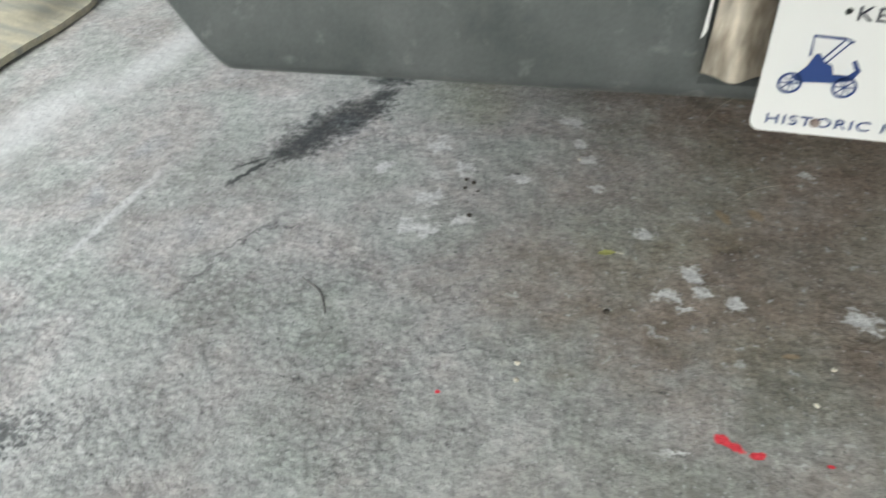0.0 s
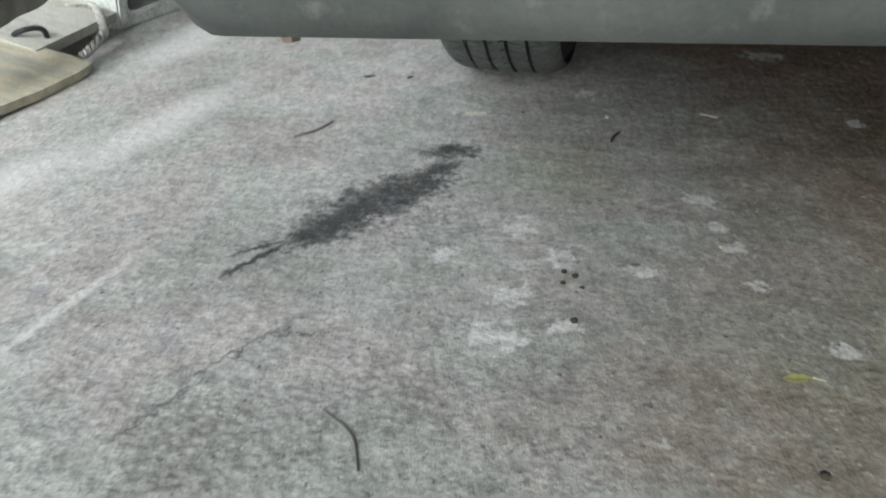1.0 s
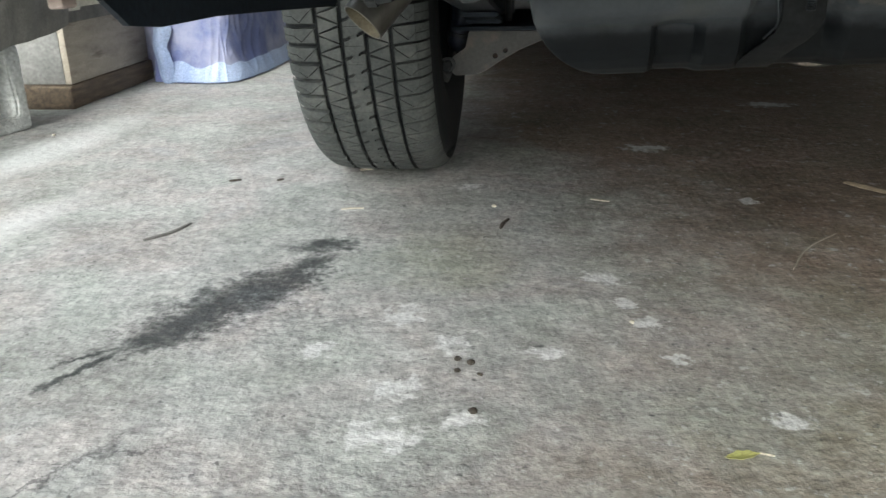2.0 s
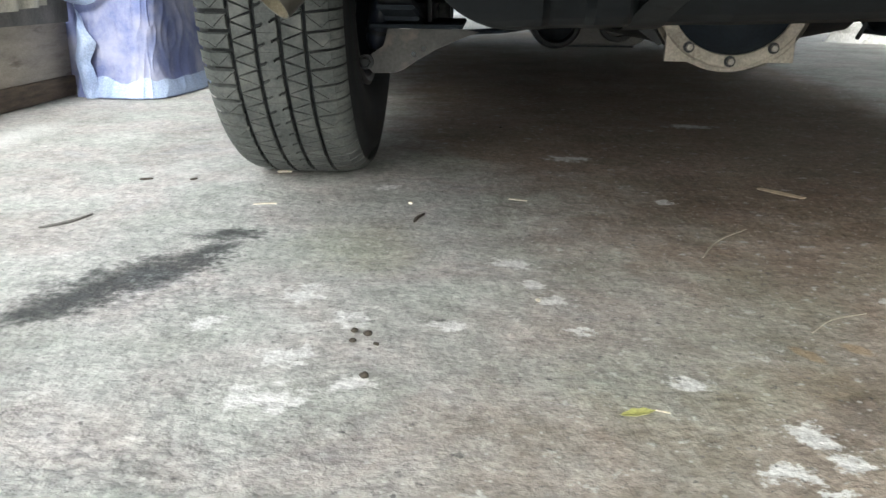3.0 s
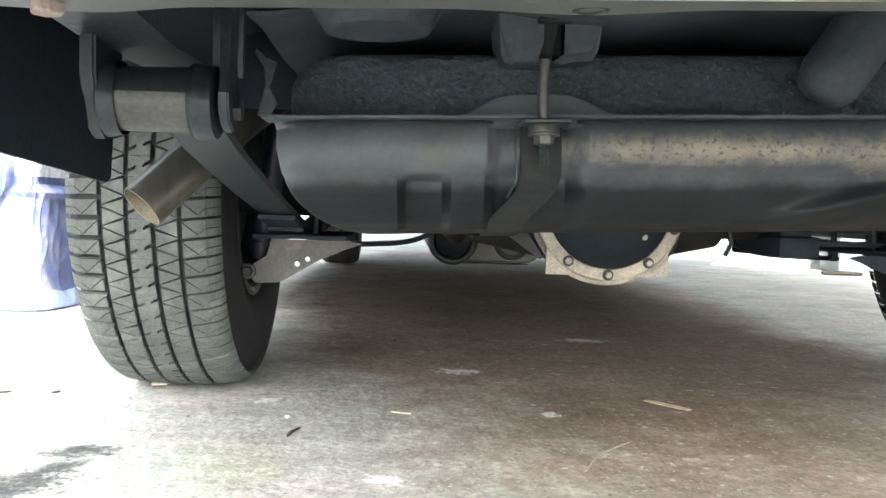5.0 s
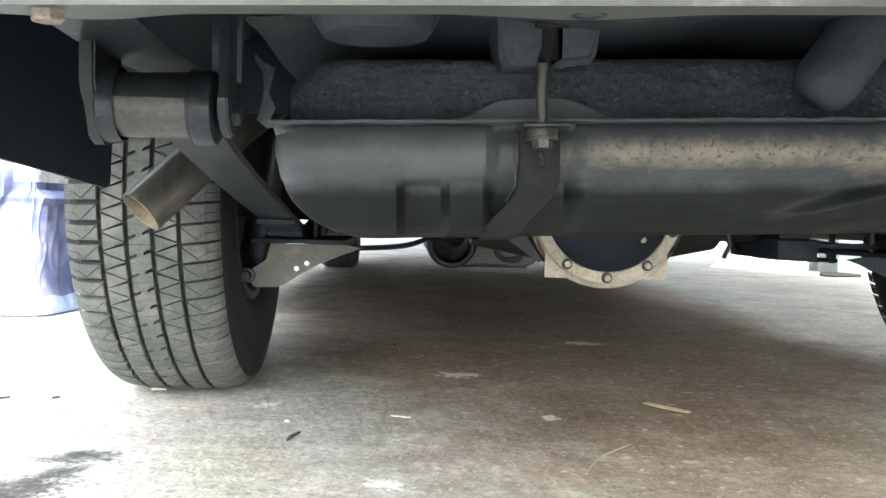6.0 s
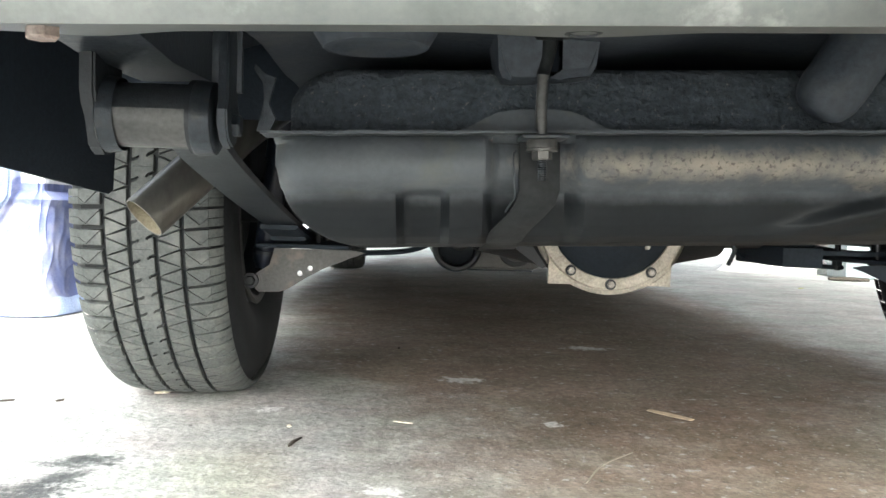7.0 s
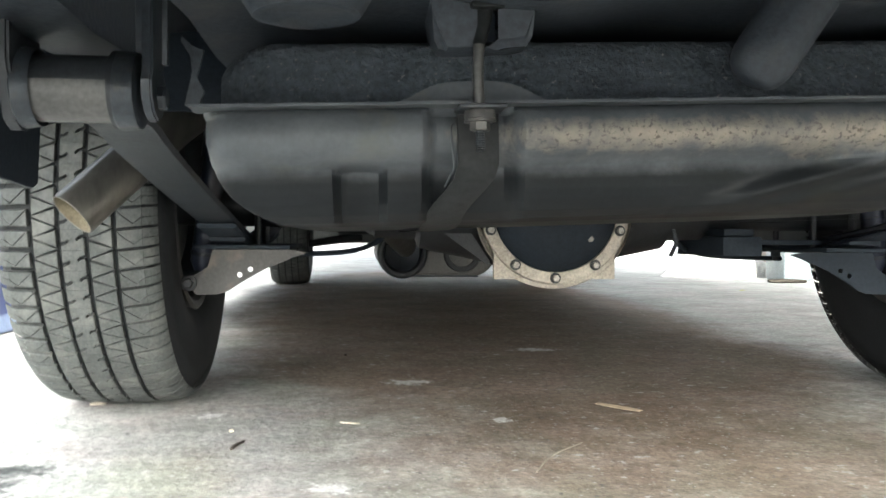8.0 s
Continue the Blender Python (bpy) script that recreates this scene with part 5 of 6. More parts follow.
# rear axle with its open-looking differential face
def build_axle():
    ax = new("rear_axle")
    ax.parent = car
    cx, cz = 0.004, 0.343
    hs = lathe([(2.085, 0.118), (2.11, 0.122), (2.17, 0.125), (2.24, 0.12), (2.32, 0.085), (2.42, 0.06), (2.46, 0.055), (2.46, 0.0001)], "y", (cx, 0, cz), 48)
    part("housing", hs, M_DARKSTEEL, ax, "oily black cast axle housing")
    fl = [(cx - 0.106, .222), (cx + 0.108, .222), (cx + 0.108, .268), (cx + 0.124, .30), (cx + 0.124, .42), (cx - 0.124, .42), (cx - 0.124, .30), (cx - 0.106, .268)]
    part("gasket_flange", plate_of(fl, [], "xz", 2.078, 0.010), M_CAST, ax, "pale square-cornered casting behind the ring")
    part("casting_rim", lathe([(2.076, 0.1385), (2.090, 0.1385), (2.094, 0.12), (2.076, 0.128)], "y", (cx, 0, cz), 56), M_CAST, ax, "rough pale casting rim")
    part("cover_ring", lathe([(2.072, 0.108), (2.0675, 0.110), (2.0675, 0.1275), (2.069, 0.1295), (2.0775, 0.1305)], "y", (cx, 0, cz), 64), M_CAST, ax, "pale bolted cover ring")
    cv = lathe([(2.071, 0.1085), (2.064, 0.104), (2.045, 0.092), (2.032, 0.07), (2.026, 0.04), (2.025, 0.0001)], "y", (cx, 0, cz), 48)
    part("cover", cv, M_BLACK, ax, "domed black differential cover")
    for k in range(10):
        a = radians(-90 + 36 * k)
        part("cover_bolt", hexbolt("y", (cx + 0.119 * math.cos(a), 2.0675, cz + 0.119 * math.sin(a)), 0.0062, 0.008, -1), [M_BOLT, M_DARKSTEEL], ax, "cover bolt with a dark washer")
    part("filler_plug", hexbolt("y", (cx + 0.052, 2.042, 0.292), 0.006, 0.010, -1), [M_BOLT, M_DARKSTEEL], ax)
    for s in (-1, 1):
        tb = lathe([(s * 0.06, 0.115), (s * 0.125, 0.098), (s * 0.19, 0.085), (s * 0.225, 0.078), (s * 0.232, 0.062), (s * 0.305, 0.060), (s * 0.312, 0.043), (s * 0.66, 0.040), (s * 0.66, 0.0001)], "x", (0, 2.18, cz + 0.008), 32)
        part("axle_tube", tb, M_DARKSTEEL, ax, "black axle tube with a tapered root")
    pad = box(0.312, 0.386, 2.085, 2.30, 0.262, 0.298, 0.004)
    box(0.320, 0.378, 2.10, 2.28, 0.298, 0.312, 0.003, bm=pad)
    part("bump_stop", pad, M_BLACK, ax, "black rubber bump stop block")
    part("track_bar", box(0.386, 0.56, 2.12, 2.14, 0.283, 0.2925, 0.002), M_BLACK, ax)
    rim = sweep([(0.226, 2.10, 0.31), (0.232, 2.10, 0.285), (0.225, 2.11, 0.262)], 0.004, 8)
    part("weld_bead", rim, M_STEEL, ax)
    brace = plate_of([(-0.188, .300), (-0.140, .300), (-0.106, .250), (-0.113, .247)], [], "xz", 2.085, 0.004)
    part("gusset", brace, M_DARKSTEEL, ax)
    part("brake_cable", sweep(curve_points([(-0.49, 2.12, .262), (-0.42, 2.16, .262), (-0.34, 2.2, .268), (-0.29, 2.24, .290), (-0.285, 2.26, .32)], 8), 0.005, 8), M_BLACK, ax, "black brake cable that hangs in a bow")
    part("brake_cable", sweep(curve_points([(0.245, 2.2, .33), (0.27, 2.22, .30), (0.31, 2.25, .272), (0.40, 2.3, .258), (0.56, 2.35, .252)], 8), 0.005, 8), M_BLACK, ax, "black brake cable that hangs in a bow")


build_axle()


# exhaust
def build_exhaust():
    ex = new("exhaust")
    ex.parent = car
    e0, d = Vector((-0.684, 1.722, 0.318)), Vector((0.58, 0.45, 0.68)).normalized()
    pts = [e0, e0 + d * 0.05, e0 + d * 0.12, e0 + d * 0.2] + [(-0.50, 1.93, 0.525), (-0.44, 2.1, 0.555), (-0.40, 2.4, 0.50), (-0.30, 2.8, 0.36), (-0.19, 3.15, 0.262)]
    c = curve_points(pts, 8)
    b = sweep(c, 0.0305, 28, closed_ends=False)
    b2 = sweep(c[:20], 0.0285, 28, closed_ends=False)
    part("tail_pipe", b, M_CHROME, ex, "dull bare metal tail pipe")
    part("pipe_inside", b2, M_SOOT, ex, "pale sooty inside of the pipe")
    part("pipe_lip", lathe([(0, 0.0285), (-0.0008, 0.0295), (0, 0.0305)], "z", (0, 0, 0), 28), M_CHROME, ex).matrix_world = Matrix.Translation(e0) @ d.to_track_quat("Z", "Y").to_matrix().to_4x4()
    # flat twin muffler: one grey end plate with two dished pipe sockets, the nearer one ringed in black
    mz = 0.240
    oval = [(-0.200 + 0.070 * math.cos(radians(a)), mz + 0.070 * math.sin(radians(a))) for a in range(90, 271, 15)] + [(0.03 + 0.068 * math.cos(radians(a)), mz - 0.002 + 0.068 * math.sin(radians(a))) for a in range(-90, 91, 15)]
    mb = plate_of(oval, [], "xz", 3.26, 0.62)
    bmesh.ops.bevel(mb, geom=[e for e in mb.edges if len(e.link_faces) == 2 and e.calc_face_angle(0) > 1.2], offset=0.008, segments=3, affect="EDGES")
    mf = part("muffler", mb, M_WORNSTEEL, ex, "flat grey twin muffler")
    part("muffler_ring", lathe([(3.262, 0.055), (3.215, 0.057), (3.205, 0.061), (3.205, 0.070), (3.215, 0.0765), (3.262, 0.077)], "y", (-0.196, 0, mz), 48), M_DARKSTEEL, mf, "black ring round the muffler end")
    part("muffler_dish", lathe([(3.24, 0.0575), (3.228, 0.053), (3.236, 0.044), (3.242, 0.0001)], "y", (-0.196, 0, mz), 40), M_STEEL, mf, "grey dished muffler end")
    part("muffler_ring", lathe([(3.262, 0.040), (3.252, 0.042), (3.252, 0.056), (3.262, 0.060)], "y", (-0.006, 0, mz), 40), M_DARKSTEEL, mf, "stamped ring in the muffler end")
    part("muffler_seam", box(-0.17, 0.045, 3.252, 3.262, mz - 0.0725, mz - 0.0685, 0.001), M_BLACK, mf)
    for x in (-0.19, -0.005):
        part("front_pipe", sweep(curve_points([(x, 3.88, 0.26), (x, 4.2, 0.29), (x * 1.4, 4.6, 0.33), (x * 1.6, 4.9, 0.36)], 6), 0.028, 14), M_DARKSTEEL, ex)
    part("prop_shaft", sweep([(0.0, 2.45, 0.345), (0.0, 3.9, 0.40)], 0.038, 18), M_DARKSTEEL, car, "black propeller shaft", tip=False)
    gb = lathe([(3.9, 0.0001), (3.9, 0.07), (4.3, 0.10), (5.15, 0.16), (5.29, 0.18), (5.29, 0.0001)], "y", (0, 0, 0.44), 24)
    part("gearbox", gb, M_DARKSTEEL, car, "oily black gearbox")
    part("oil_pan", box(-0.16, 0.16, 5.30, 5.95, 0.28, 0.50, 0.03, 3), M_DARKSTEEL, car)
    part("front_subframe", box(-0.45, 0.45, 5.70, 5.90, 0.30, 0.38, 0.02, 2), M_DARKSTEEL, car)
    for s in (-1, 1):
        part("control_arm", sweep([(s * 0.30, 5.78, 0.29), (s * 0.64, 5.8, 0.24)], [0.03, 0.022], 10), M_DARKSTEEL, car)


build_exhaust()

# ---- things along the open side ----
XL = -1.68


def build_block():
    y0, y1, d, h = 2.275, 2.492, 0.19, 0.203
    out = [(y0, 0.0), (y1, 0.0), (y1, h), (y0, h)]
    t = 0.036
    bb = bmesh.new()
    hole = [(y0 + t, t), (y1 - t, t), (y1 - t - 0.006, h - t + 0.008), (y0 + t + 0.006, h - t + 0.008)]
    rings = []
    for x, loop in ((XL, out), (XL, hole), (XL - d, [(y + (0.008 if y < 2.37 else -0.008), z) for y, z in hole]), (XL - d, out)):
        rings.append([bb.verts.new((x, y, z)) for y, z in loop])
    rings.append(rings[0])
    for r0, r1 in zip(rings, rings[1:]):
        for k in range(4):
            bb.faces.new((r0[k], r0[(k + 1) % 4], r1[(k + 1) % 4], r1[k]))
    bmesh.ops.bevel(bb, geom=[e for e in bb.edges], offset=0.005, segments=2, affect="EDGES")
    bmesh.ops.subdivide_edges(bb, edges=bb.edges[:], cuts=5, use_grid_fill=True)
    for v in bb.verts:
        v.co += 0.0025 * noise.noise_vector(v.co * 60) + 0.003 * noise.noise_vector(v.co * 24)
        v.co.x += 0.22 * (v.co.y - 2.44)
        v.co.z = max(v.co.z, 0.0)
    bk = box(-1.955, -1.935, 2.20, 2.62, 0.0, 0.26, 0.003)
    thing("leaning_board", bk, M_TIMBER, "dark brown board standing behind the concrete block", "board")
    return thing("concrete_block", bb, M_BLOCK, "rough grey hollow concrete block standing on edge", "concrete block")


build_block()


def build_timber():
    b = box(XL - 0.16, XL - 0.005, 2.712, 3.216, 0.0, 0.062, 0.004)
    bmesh.ops.subdivide_edges(b, edges=b.edges[:], cuts=6, use_grid_fill=True)
    for v in b.verts:
        v.co += 0.003 * noise.noise_vector(v.co * 14)
        v.co.z = max(v.co.z, 0.0)
    thing("timber_beam", b, M_TIMBER, "dark weathered timber beam on the concrete", "beam")
    cr = empty_thing("wooden_crate", "grey brown wooden crate standing on the dark beam", "crate")
    part("crate_front", box(XL - 0.030, XL - 0.012, 2.735, 3.205, 0.063, 0.222, 0.002), M_CRATE, cr)
    part("crate_end", box(XL - 0.27, XL - 0.031, 2.735, 2.753, 0.063, 0.222, 0.002), M_CRATEEND, cr)
    part("crate_end", box(XL - 0.27, XL - 0.031, 3.187, 3.205, 0.063, 0.222, 0.002), M_CRATEEND, cr)
    part("crate_back", box(XL - 0.29, XL - 0.271, 2.735, 3.205, 0.063, 0.222, 0.002), M_CRATE, cr)
    part("crate_floor", box(XL - 0.27, XL - 0.031, 2.754, 3.186, 0.063, 0.078), M_CRATE, cr)
    b = box(XL - 0.30, XL - 0.17, 2.72, 3.20, 0.0, 0.062, 0.004)
    thing("timber_beam", b, M_TIMBER, "dark weathered timber beam on the concrete", "beam")


build_timber()


def build_board():
    bd = empty_thing("plywood_board", "worn pale plywood board with a rope loop and an iron handle", "board")

    def lift(x):
        return 0.022 + 0.24 * max(0.0, -1.60 - x)

    def top(u, v):
        y = 0.60 + 1.385 * v
        edge = -1.594 - 0.16 * max(0.0, 1.86 - y) ** 1.3 + 0.006 * noise.noise(Vector((y * 18, 0, 4))) - 0.008 * smooth01(0.985, 1.0, v)
        x = max(-2.15, edge - 0.45 * u)
        return (x, y + 0.012 * noise.noise(Vector((u * 9, 0, 2))) * v ** 8, lift(x) + 0.003 * noise.noise(Vector((x * 8, y * 5, 1))))
    part("sheet", grid_sheet(24, 90, top, -0.019), M_BOARD, bd, "chipped yellowed plywood sheet")

    def second(u, v):
        x, y = -1.706 - 0.30 * u, 1.955 + 0.30 * v
        return (x + 0.004 * noise.noise(Vector((y * 30, 2, 0))), y, lift(x) + 0.003)
    part("second_sheet", grid_sheet(14, 14, second, -0.024), M_GREYBOARD, bd, "grey weathered end of the board")
    part("iron_handle", sweep(curve_points([(-1.790, 2.000, 0.055), (-1.775, 1.985, 0.072), (-1.755, 1.990, 0.080), (-1.735, 2.010, 0.080), (-1.728, 2.022, 0.068), (-1.730, 2.024, 0.045)], 6), 0.006, 10), M_IRON, bd, "bent black iron handle")
    rp = bmesh.new()
    path = curve_points([(-1.645, 2.02, 0.022), (-1.645, 2.055, 0.030), (-1.662, 2.125, 0.036), (-1.688, 2.165, 0.048), (-1.732, 2.215, 0.068), (-1.772, 2.225, 0.076), (-1.80, 2.21, 0.072)], 12)
    for ph in (0, 2.094, 4.189):
        strand = []
        for i, p in enumerate(path):
            a = i * 0.42 + ph
            strand.append(p + Vector((0.0055 * math.cos(a), 0.0045 * math.cos(a + 1.0), 0.0055 * math.sin(a))))
        sweep(strand, 0.0047, 8, bm=rp)
    part("rope_loop", rp, M_ROPE, bd, "grey twisted rope loop")


build_board()


def build_canvas():
    section = [(-1.640, 0.0), (-1.630, 0.03), (-1.628, 0.09), (-1.634, 0.16), (-1.642, 0.235), (-1.658, 0.262), (-1.682, 0.268), (-1.700, 0.25), (-1.706, 0.16), (-1.704, 0.065), (-1.690, 0.055), (-1.668, 0.045), (-1.660, 0.005)]

    def roll(u, v):
        y = 1.66 + 1.02 * v
        hem = max(0.112, 0.145 + (0.088 if y > 1.8 else 0.2) * (y - 1.8)) + 0.003 * math.sin(y * 19)
        k = u * len(section)
        i = int(k) % len(section)
        p, q = section[i], section[(i + 1) % len(section)]
        f_ = k - int(k)
        x, z = p[0] + (q[0] - p[0]) * f_, p[1] + (q[1] - p[1]) * f_
        z = max(hem + z, 0.2075) if (8 <= i <= 10 and y > 2.2) else hem + z
        front = 1.0 if i < 5 else 0.0
        w = 0.010 * noise.noise(Vector((y * 7, z * 5, 1))) + 0.010 * math.sin(y * 55 + 3 * math.sin(z * 9)) * front * (0.4 + 0.6 * noise.noise(Vector((y * 4, 3, 0))))
        return (x + w, y, z + (0.010 * noise.noise(Vector((y * 8, x * 6, 5))) if i in (3, 4, 5, 6) else 0))
    b = grid_sheet(78, 130, roll)
    bmesh.ops.remove_doubles(b, verts=b.verts[:], dist=0.0005)
    for end in (1.66, 2.68):
        ring = [e for e in b.edges if e.is_boundary and abs(e.verts[0].co.y - end) < 0.01]
        bmesh.ops.contextual_create(b, geom=ring)
    thing("canvas_curtain", b, M_CANVAS, "thick folded grey canvas propped on the concrete block", "canvas")

    def flap(u, v):
        y = 2.70 + 0.32 * u
        return (-1.652 + 0.012 * math.sin(19 * u) * (0.3 + 0.7 * v) - 0.05 * (1 - v) ** 2, y + 0.01 * math.sin(4 * v), 0.60 - (0.345 - 0.02 * u) * v)
    thing("canvas_flap", grid_sheet(40, 20, flap, 0.010), M_FLAP, "stiff beige canvas flap hanging over the crate", "canvas")

    def heap(u, v):
        a = math.pi * u
        y = 2.69 + 0.50 * v
        return (-1.80 - 0.125 * math.cos(a), y, 0.2225 + (0.36 + 0.02 * noise.noise(Vector((y * 6, u * 3, 0)))) * math.sin(a) ** 0.6)
    hb = grid_sheet(20, 20, heap)
    for end in (2.69, 3.19):
        ring = [e for e in hb.edges if e.is_boundary and abs(e.verts[0].co.y - end) < 0.001 and abs(e.verts[1].co.y - end) < 0.001]
        bmesh.ops.holes_fill(hb, edges=ring)
    thing("sack", hb, M_CANVAS, "dark grey stuffed sack on the wooden crate", "sack")


build_canvas()


def build_tarp():
    tp = empty_thing("tarpaulin", "faded blue tarpaulin draped over a pile to the concrete", "tarpaulin")
    base = [Vector(p) for p in ((-1.645, 3.155), (-1.56, 3.137), (-1.48, 3.126), (-1.425, 3.128), (-1.388, 3.165), (-1.372, 3.28), (-1.366, 3.45), (-1.372, 3.72), (-1.395, 4.1), (-1.44, 4.5))]

    def along(u):
        k = u * (len(base) - 1)
        i = min(int(k), len(base) - 2)
        p0, p1, p2, p3 = base[max(i - 1, 0)], base[i], base[i + 1], base[min(i + 2, len(base) - 1)]
        t = k - i
        return 0.5 * (2 * p1 + (p2 - p0) * t + (2 * p0 - 5 * p1 + 4 * p2 - p3) * t * t + (3 * p1 - p0 - 3 * p2 + p3) * t ** 3)

    def surface_at(u, h, proud=0.0):
        """A place on the drape: u along its foot, h above the floor."""
        p, q = along(max(0.0, u - 0.01)), along(min(1.0, u + 0.01))
        out = Vector((q.y - p.y, p.x - q.x)).normalized()
        p = along(u)
        back = 0.05 * h + 0.022 * smooth01(0.352, 0.372, h) + 0.55 * max(0.0, h - 0.47)
        back -= 0.010 * smooth01(0.016, 0.0, abs(h - 0.343))
        s_ = u * 1.9
        n = 0.010 * noise.noise(Vector((s_ * 1.6, h * 3.2, 0))) + 0.004 * noise.noise(Vector((s_ * 5 + h * 9, h * 6 - s_ * 2, 3)))
        n += 0.004 * (1 - abs(noise.noise(Vector((s_ * 9 - h * 6, h * 8 + s_ * 4, 7))))) ** 6 + 0.0015 * math.sin(34 * (h + 0.35 * s_)) * smooth01(0.04, 0.2, h) * smooth01(0.4, 0.2, abs(h - 0.2))
        n += 0.014 * smooth01(0.08, 0.0, h)
        off = n - back + proud
        return (p.x + out.x * off, p.y + out.y * off, 0.002 + h)

    part("sheet", grid_sheet(170, 130, lambda u, v: surface_at(u ** 1.3, 0.80 * v), 0.002), M_TARP, tp, "creased blue sheet with chalky dust")
    part("hem", grid_sheet(120, 10, lambda u, v: surface_at(0.06 + 0.74 * u, 0.004 + (0.050 + 0.022 * noise.noise(Vector((u * 7, 1, 0)))) * v, 0.004 * (1 - v) + 0.0025)), M_TARPBACK, tp, "paler blue hem on the floor")
    part("pale_panel", grid_sheet(50, 14, lambda u, v: surface_at(0.20 + 0.42 * u, 0.392 + 0.075 * v, 0.004)), M_PALETARP, tp, "whitish upper panel of the sheet")

    left = [(0.0, -1.614), (0.06, -1.628), (0.12, -1.634), (0.18, -1.622), (0.235, -1.622), (0.30, -1.69)]
    right = [(0.0, -1.578), (0.06, -1.574), (0.11, -1.588), (0.165, -1.566), (0.21, -1.596), (0.30, -1.672)]

    def at(pts, z):
        for (z0, x0), (z1, x1) in zip(pts, pts[1:]):
            if z <= z1:
                return x0 + (x1 - x0) * (z - z0) / (z1 - z0)
        return pts[-1][1]

    def fold(u, v):
        z = 0.30 * v
        x = at(left, z) + (at(right, z) - at(left, z)) * u
        return (x, 3.122 - 0.016 * math.sin(math.pi * u) + 0.010 * noise.noise(Vector((u * 2, v * 7, 2))) + 0.10 * smooth01(0.2, 0.3, z), 0.002 + z)
    part("folded_edge", grid_sheet(10, 44, fold, 0.003), M_TARPBACK, tp, "pale folded underside of the sheet")

    def flank(u, v):
        z = 0.02 + 0.42 * v
        return (-1.74 + 0.18 * u - 0.04 * v, 3.225 - 0.03 * u + 0.012 * noise.noise(Vector((u * 5, v * 8, 4))), z)
    part("back_fold", grid_sheet(14, 24, flank, 0.002), M_TARP, tp, "deep blue fold behind the crate")

    def lip(u, v):
        a = radians(200 + 190 * u)
        r = 0.086 + 0.026 * v + 0.012 * noise.noise(Vector((u * 6, v * 3, 9)))
        return (-1.612 + r * 1.02 * math.cos(a), 3.085 + 0.035 * v + 0.01 * math.sin(5 * u), 0.392 + r * math.sin(a) * (1.0 if u < 0.75 else 1.35))
    part("rolled_lip", grid_sheet(30, 8, lip, 0.006), M_TARPBACK, tp, "rolled lip of the sheet round the cushion")


build_tarp()


def build_cushion():
    def cushion(u, v):
        a, b_ = 2 * math.pi * u, math.pi * (v - 0.5)
        p = Vector((0.088 * math.cos(a) * math.cos(b_), 0.10 * math.sin(a) * math.cos(b_), 0.085 * math.sin(b_)))
        p *= 1 + 0.10 * noise.noise(p * 26) + 0.05 * noise.noise(p * 70)
        return tuple(p + Vector((-1.615, 3.155, 0.395)))
    b = grid_sheet(44, 26, cushion)
    bmesh.ops.remove_doubles(b, verts=b.verts[:], dist=0.0005)
    thing("cushion", b, M_BROWN, "crumpled brown cloth cushion tucked into the blue sheet", "cushion")

    def bag(u, v):
        a, b_ = 2 * math.pi * u, math.pi * (v - 0.5)
        p = Vector((0.085 * math.cos(a) * math.cos(b_), 0.11 * math.sin(a) * math.cos(b_), 0.075 * math.sin(b_)))
        p *= 1 + 0.16 * noise.noise(p * 22)
        return tuple(p + Vector((-1.665, 3.145, 0.520)))
    b = grid_sheet(36, 20, bag)
    bmesh.ops.remove_doubles(b, verts=b.verts[:], dist=0.0005)
    thing("plastic_bag", b, M_GREEN, "bright green plastic bag lying on the cushion", "bag")


build_cushion()


# ---- things beyond the car ----
def build_far():
    # crumpled clear sheeting heaped against a tub
    def heap(u, v):
        a = 2 * math.pi * u
        x0, y0 = 2.40 + 0.42 * math.cos(a) * (1 - 0.75 * v), 6.75 + 0.22 * math.sin(a) * (1 - 0.75 * v)
        z = 0.46 * v ** 0.8
        n = noise.noise_vector(Vector((x0 * 7, y0 * 7, z * 9))) * 0.05 + noise.noise_vector(Vector((x0 * 19, y0 * 19, z * 21))) * 0.02
        return (x0 + n.x, y0 + n.y, max(0.001, z + n.z * min(1.0, v * 4)))
    hb = grid_sheet(60, 24, heap)
    bmesh.ops.remove_doubles(hb, verts=hb.verts[:], dist=0.0005)
    bmesh.ops.holes_fill(hb, edges=[e for e in hb.edges if e.is_boundary])
    thing("plastic_sheet", hb, M_WHITE, "crumpled whitish plastic sheeting heaped on the concrete", "plastic sheet", smooth=False)
    cr = empty_thing("storage_tub", "blue-grey plastic storage tub beside the white sheeting", "tub")
    part("tub_body", box(2.60, 2.82, 6.15, 6.42, 0.0, 0.36, 0.02), M_GREY, cr)
    part("tub_lid", box(2.585, 2.835, 6.135, 6.435, 0.361, 0.395, 0.012), M_GREY, cr)


build_far()


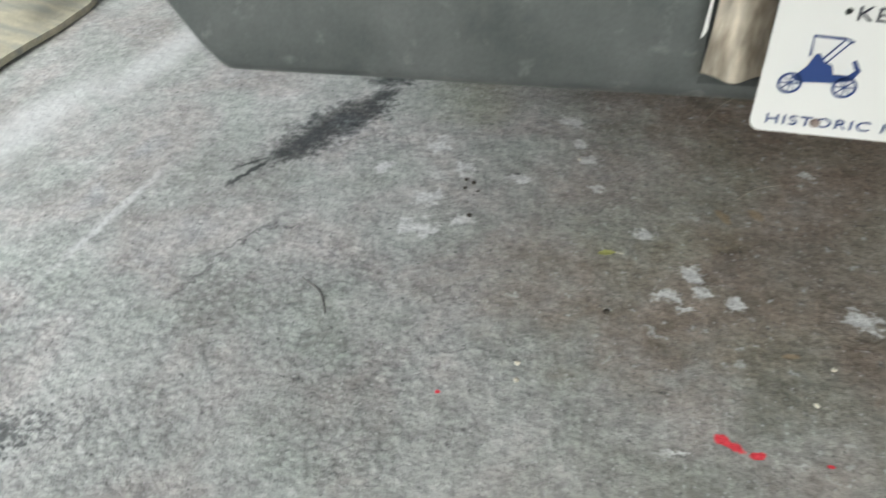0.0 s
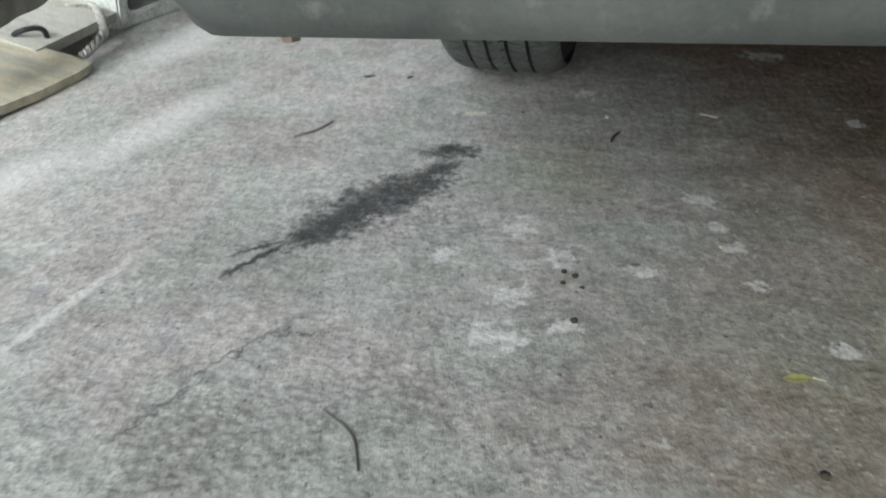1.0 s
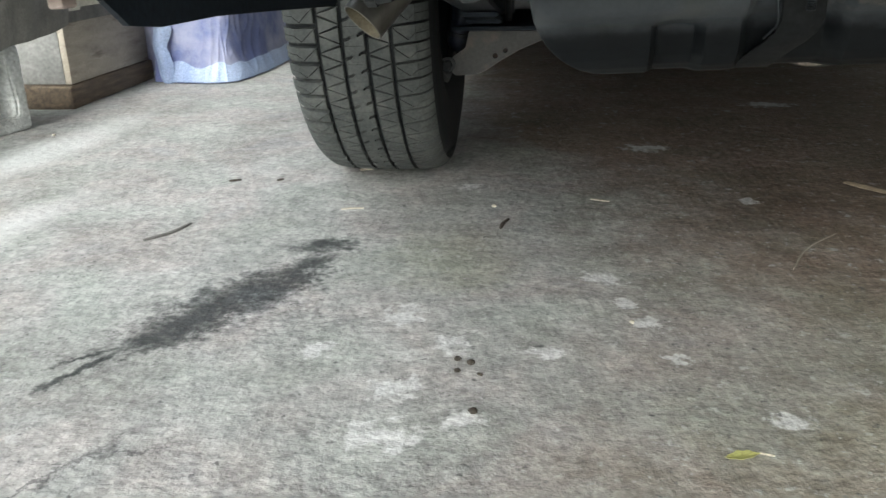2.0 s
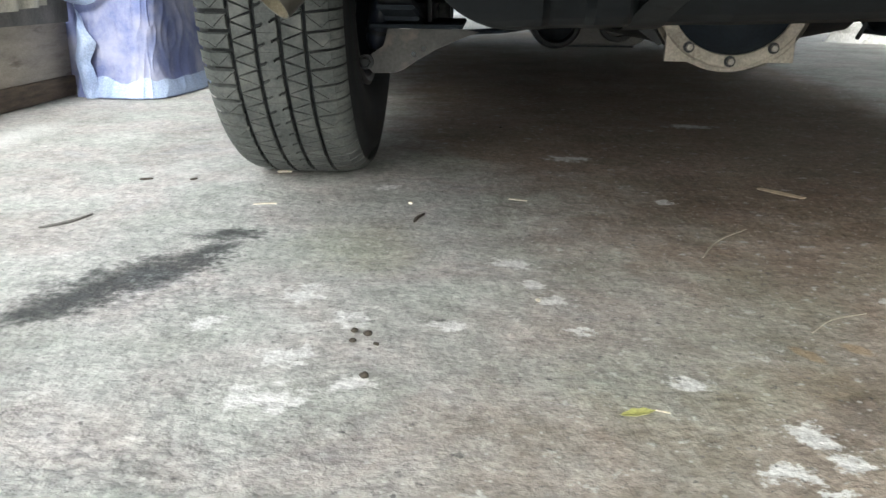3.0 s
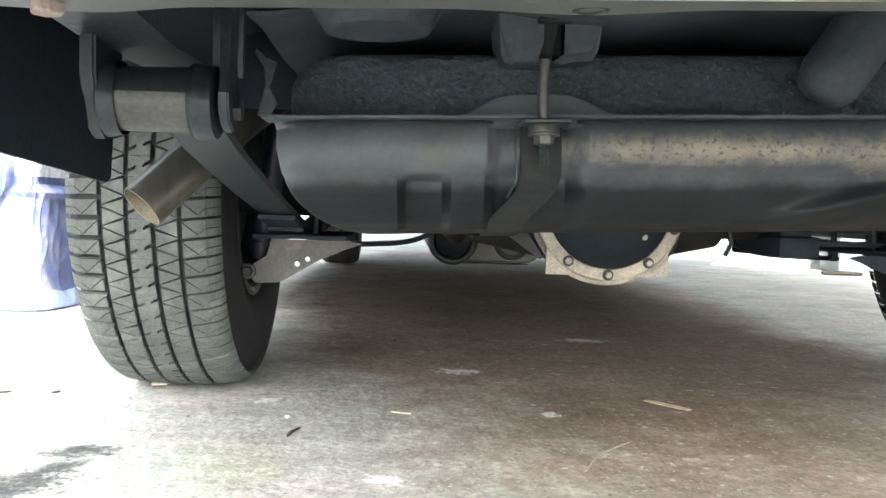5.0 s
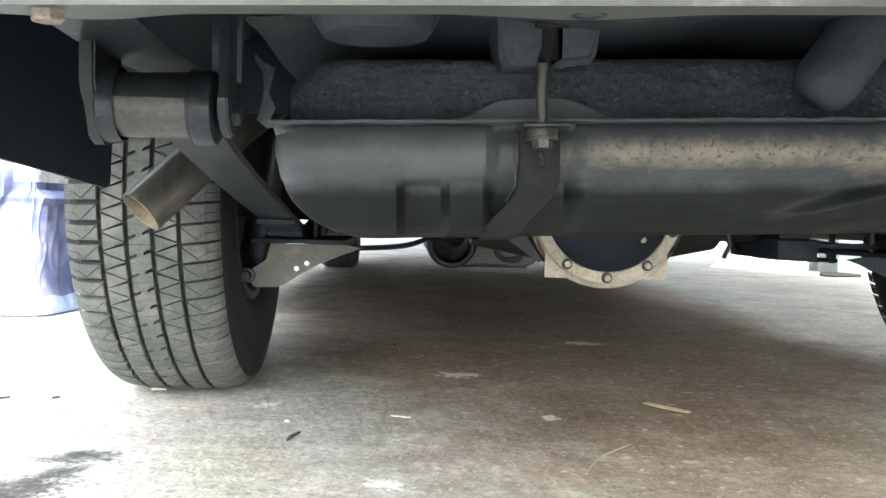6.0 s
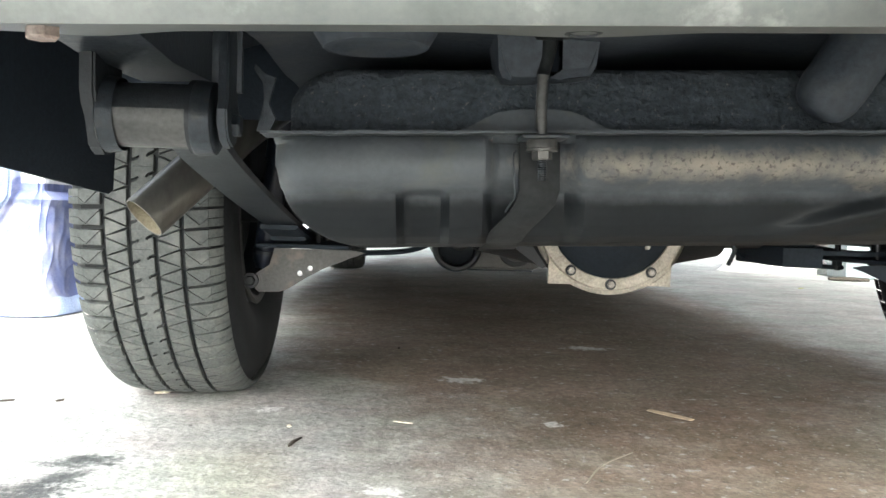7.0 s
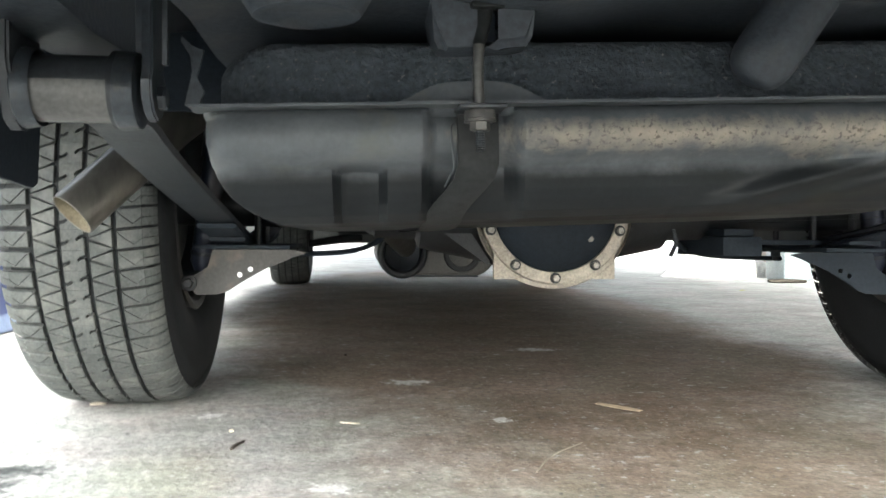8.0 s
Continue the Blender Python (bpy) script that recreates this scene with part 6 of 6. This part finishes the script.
# ---- litter on the concrete ----
def strip(p, q, width, height, mat, name, label, category, bend=0.0, group=""):
    p, q = Vector((*p, 0)), Vector((*q, 0))
    d = (q - p).normalized()
    n = Vector((-d.y, d.x, 0))
    mid = (p + q) / 2 + n * bend
    pts = curve_points([p + Vector((0, 0, height / 2)), mid + Vector((0, 0, height / 2)), q + Vector((0, 0, height / 2))], 6)
    k = len(pts) - 1
    b = sweep(pts, [height / 2 * (0.5 + 0.5 * math.sin(math.pi * (0.12 + 0.76 * i / k))) for i in range(k + 1)], 7)
    for v in b.verts:
        i = min(range(k + 1), key=lambda j: (pts[j] - v.co).length)
        off = (v.co - pts[i]).dot(n)
        v.co += n * off * (width / height - 1)
    lo = min(v.co.z for v in b.verts)
    for v in b.verts:
        v.co.z -= lo
    return thing(name, b, mat, label, category, "", group)


strip((-0.773, 1.899), (-0.736, 1.907), 0.006, 0.003, M_STRAW, "straw", "short pale straw on the concrete", "straw", 0.002, "straws on the floor")
strip((-0.361, 1.974), (-0.331, 1.963), 0.006, 0.003, M_STRAW, "straw", "short pale straw on the concrete", "straw", 0.0, "straws on the floor")
strip((-0.112, 1.678), (-0.014, 1.822), 0.003, 0.002, M_STALK, "straw", "long thin dry straw on the concrete", "straw", 0.012, "straws on the floor")
strip((0.087, 2.093), (0.143, 2.025), 0.022, 0.003, M_CHIP, "wood_splinter", "pale tan wood splinter lying on the concrete", "splinter", 0.0)
strip((-0.06, 1.43), (0.02, 1.49), 0.002, 0.0015, M_STALK, "straw", "long thin dry straw on the concrete", "straw", 0.01, "straws on the floor")
strip((-0.506, 1.815), (-0.495, 1.862), 0.007, 0.004, M_TWIG, "twig", "small dark twig on the concrete", "twig", 0.003, "twigs on the floor")
strip((-1.040, 1.735), (-0.998, 1.815), 0.008, 0.004, M_DRY, "twig", "bent strip of dark bark on the concrete", "twig", -0.008, "twigs on the floor")
strip((-1.021, 2.054), (-0.999, 2.063), 0.009, 0.004, M_TWIG, "twig", "small dark bark chip on the concrete", "twig", 0.0, "twigs on the floor")
strip((-0.931, 2.062), (-0.922, 2.072), 0.007, 0.004, M_TWIG, "twig", "small dark bark chip on the concrete", "twig", 0.0, "twigs on the floor")
strip((-0.737, 1.089), (-0.675, 1.017), 0.0035, 0.003, M_DRY, "twig", "thin bent grey twig on the concrete", "twig", 0.012, "twigs on the floor")
strip((-0.79, 2.138), (-0.765, 2.146), 0.008, 0.006, M_STRAW, "grass_tuft", "pale dry tuft of grass pinched under the tyre", "grass", 0.003)


def pebble(x, y, r, mat, label, seed):
    b = bmesh.new()
    bmesh.ops.create_icosphere(b, subdivisions=2, radius=r)
    for v in b.verts:
        v.co += r * 0.35 * noise.noise_vector(v.co / r + Vector((seed, 0, 0)))
        v.co.z *= 0.6
    lo = min(v.co.z for v in b.verts)
    for v in b.verts:
        v.co += Vector((x, y, -lo))
    thing("pebble", b, mat, label, "pebble", "", "pebbles on the floor")


for i, (x, y, r) in enumerate(((-0.264, 1.102, .0055), (-0.533, 1.396, .004), (-0.518, 1.389, .005), (-0.531, 1.371, .0038), (-0.507, 1.365, .003), (-0.509, 1.294, .0045), (-0.362, 2.712, .004))):
    pebble(x, y, r, M_TWIG, "small black grit crumb on the concrete", i)
for i, (x, y, r) in enumerate(((-0.521, 1.926, .004), (-0.376, .945, .004), (-0.379, .976, .004), (-0.34, 1.50, .003), (-1.57, 2.41, .004), (0.05, 1.05, .004), (0.02, .98, .004))):
    pebble(x, y, r, M_STRAW, "small pale stone chip on the concrete", i + 20)


def leaf_thing(x, y, size, turn):
    def blade(u, v):
        w = math.sin(math.pi * min(1, u * 1.05)) ** 0.8 * 0.42 * (1 + 0.15 * math.sin(u * 20))
        px, py = (u - 0.5) * size, (v - 0.5) * w * size
        c, s_ = math.cos(turn), math.sin(turn)
        return (x + c * px - s_ * py, y + s_ * px + c * py, 0.0012 + 0.25 * abs(v - 0.5) * w * size + 0.004 * u * u)
    lf = empty_thing("leaf", "small yellow fallen leaf on the concrete", "leaf")
    part("blade", grid_sheet(12, 6, blade, 0.0004), M_LEAF, lf)
    c, s_ = math.cos(turn), math.sin(turn)
    part("stalk", sweep([(x + c * size * 0.48, y + s_ * size * 0.48, 0.005), (x + c * size * 0.9, y + s_ * size * 0.9, 0.002)], 0.0008, 6), M_STRAW, lf)


leaf_thing(-0.272, 1.240, 0.030, 0.1)
leaf_thing(1.81, 5.12, 0.07, 0.7)
strip((2.36, 5.90), (2.60, 5.86), 0.06, 0.03, M_TWIG, "dry_leaf", "curled brown dry leaf on the bright concrete", "leaf", 0.03)
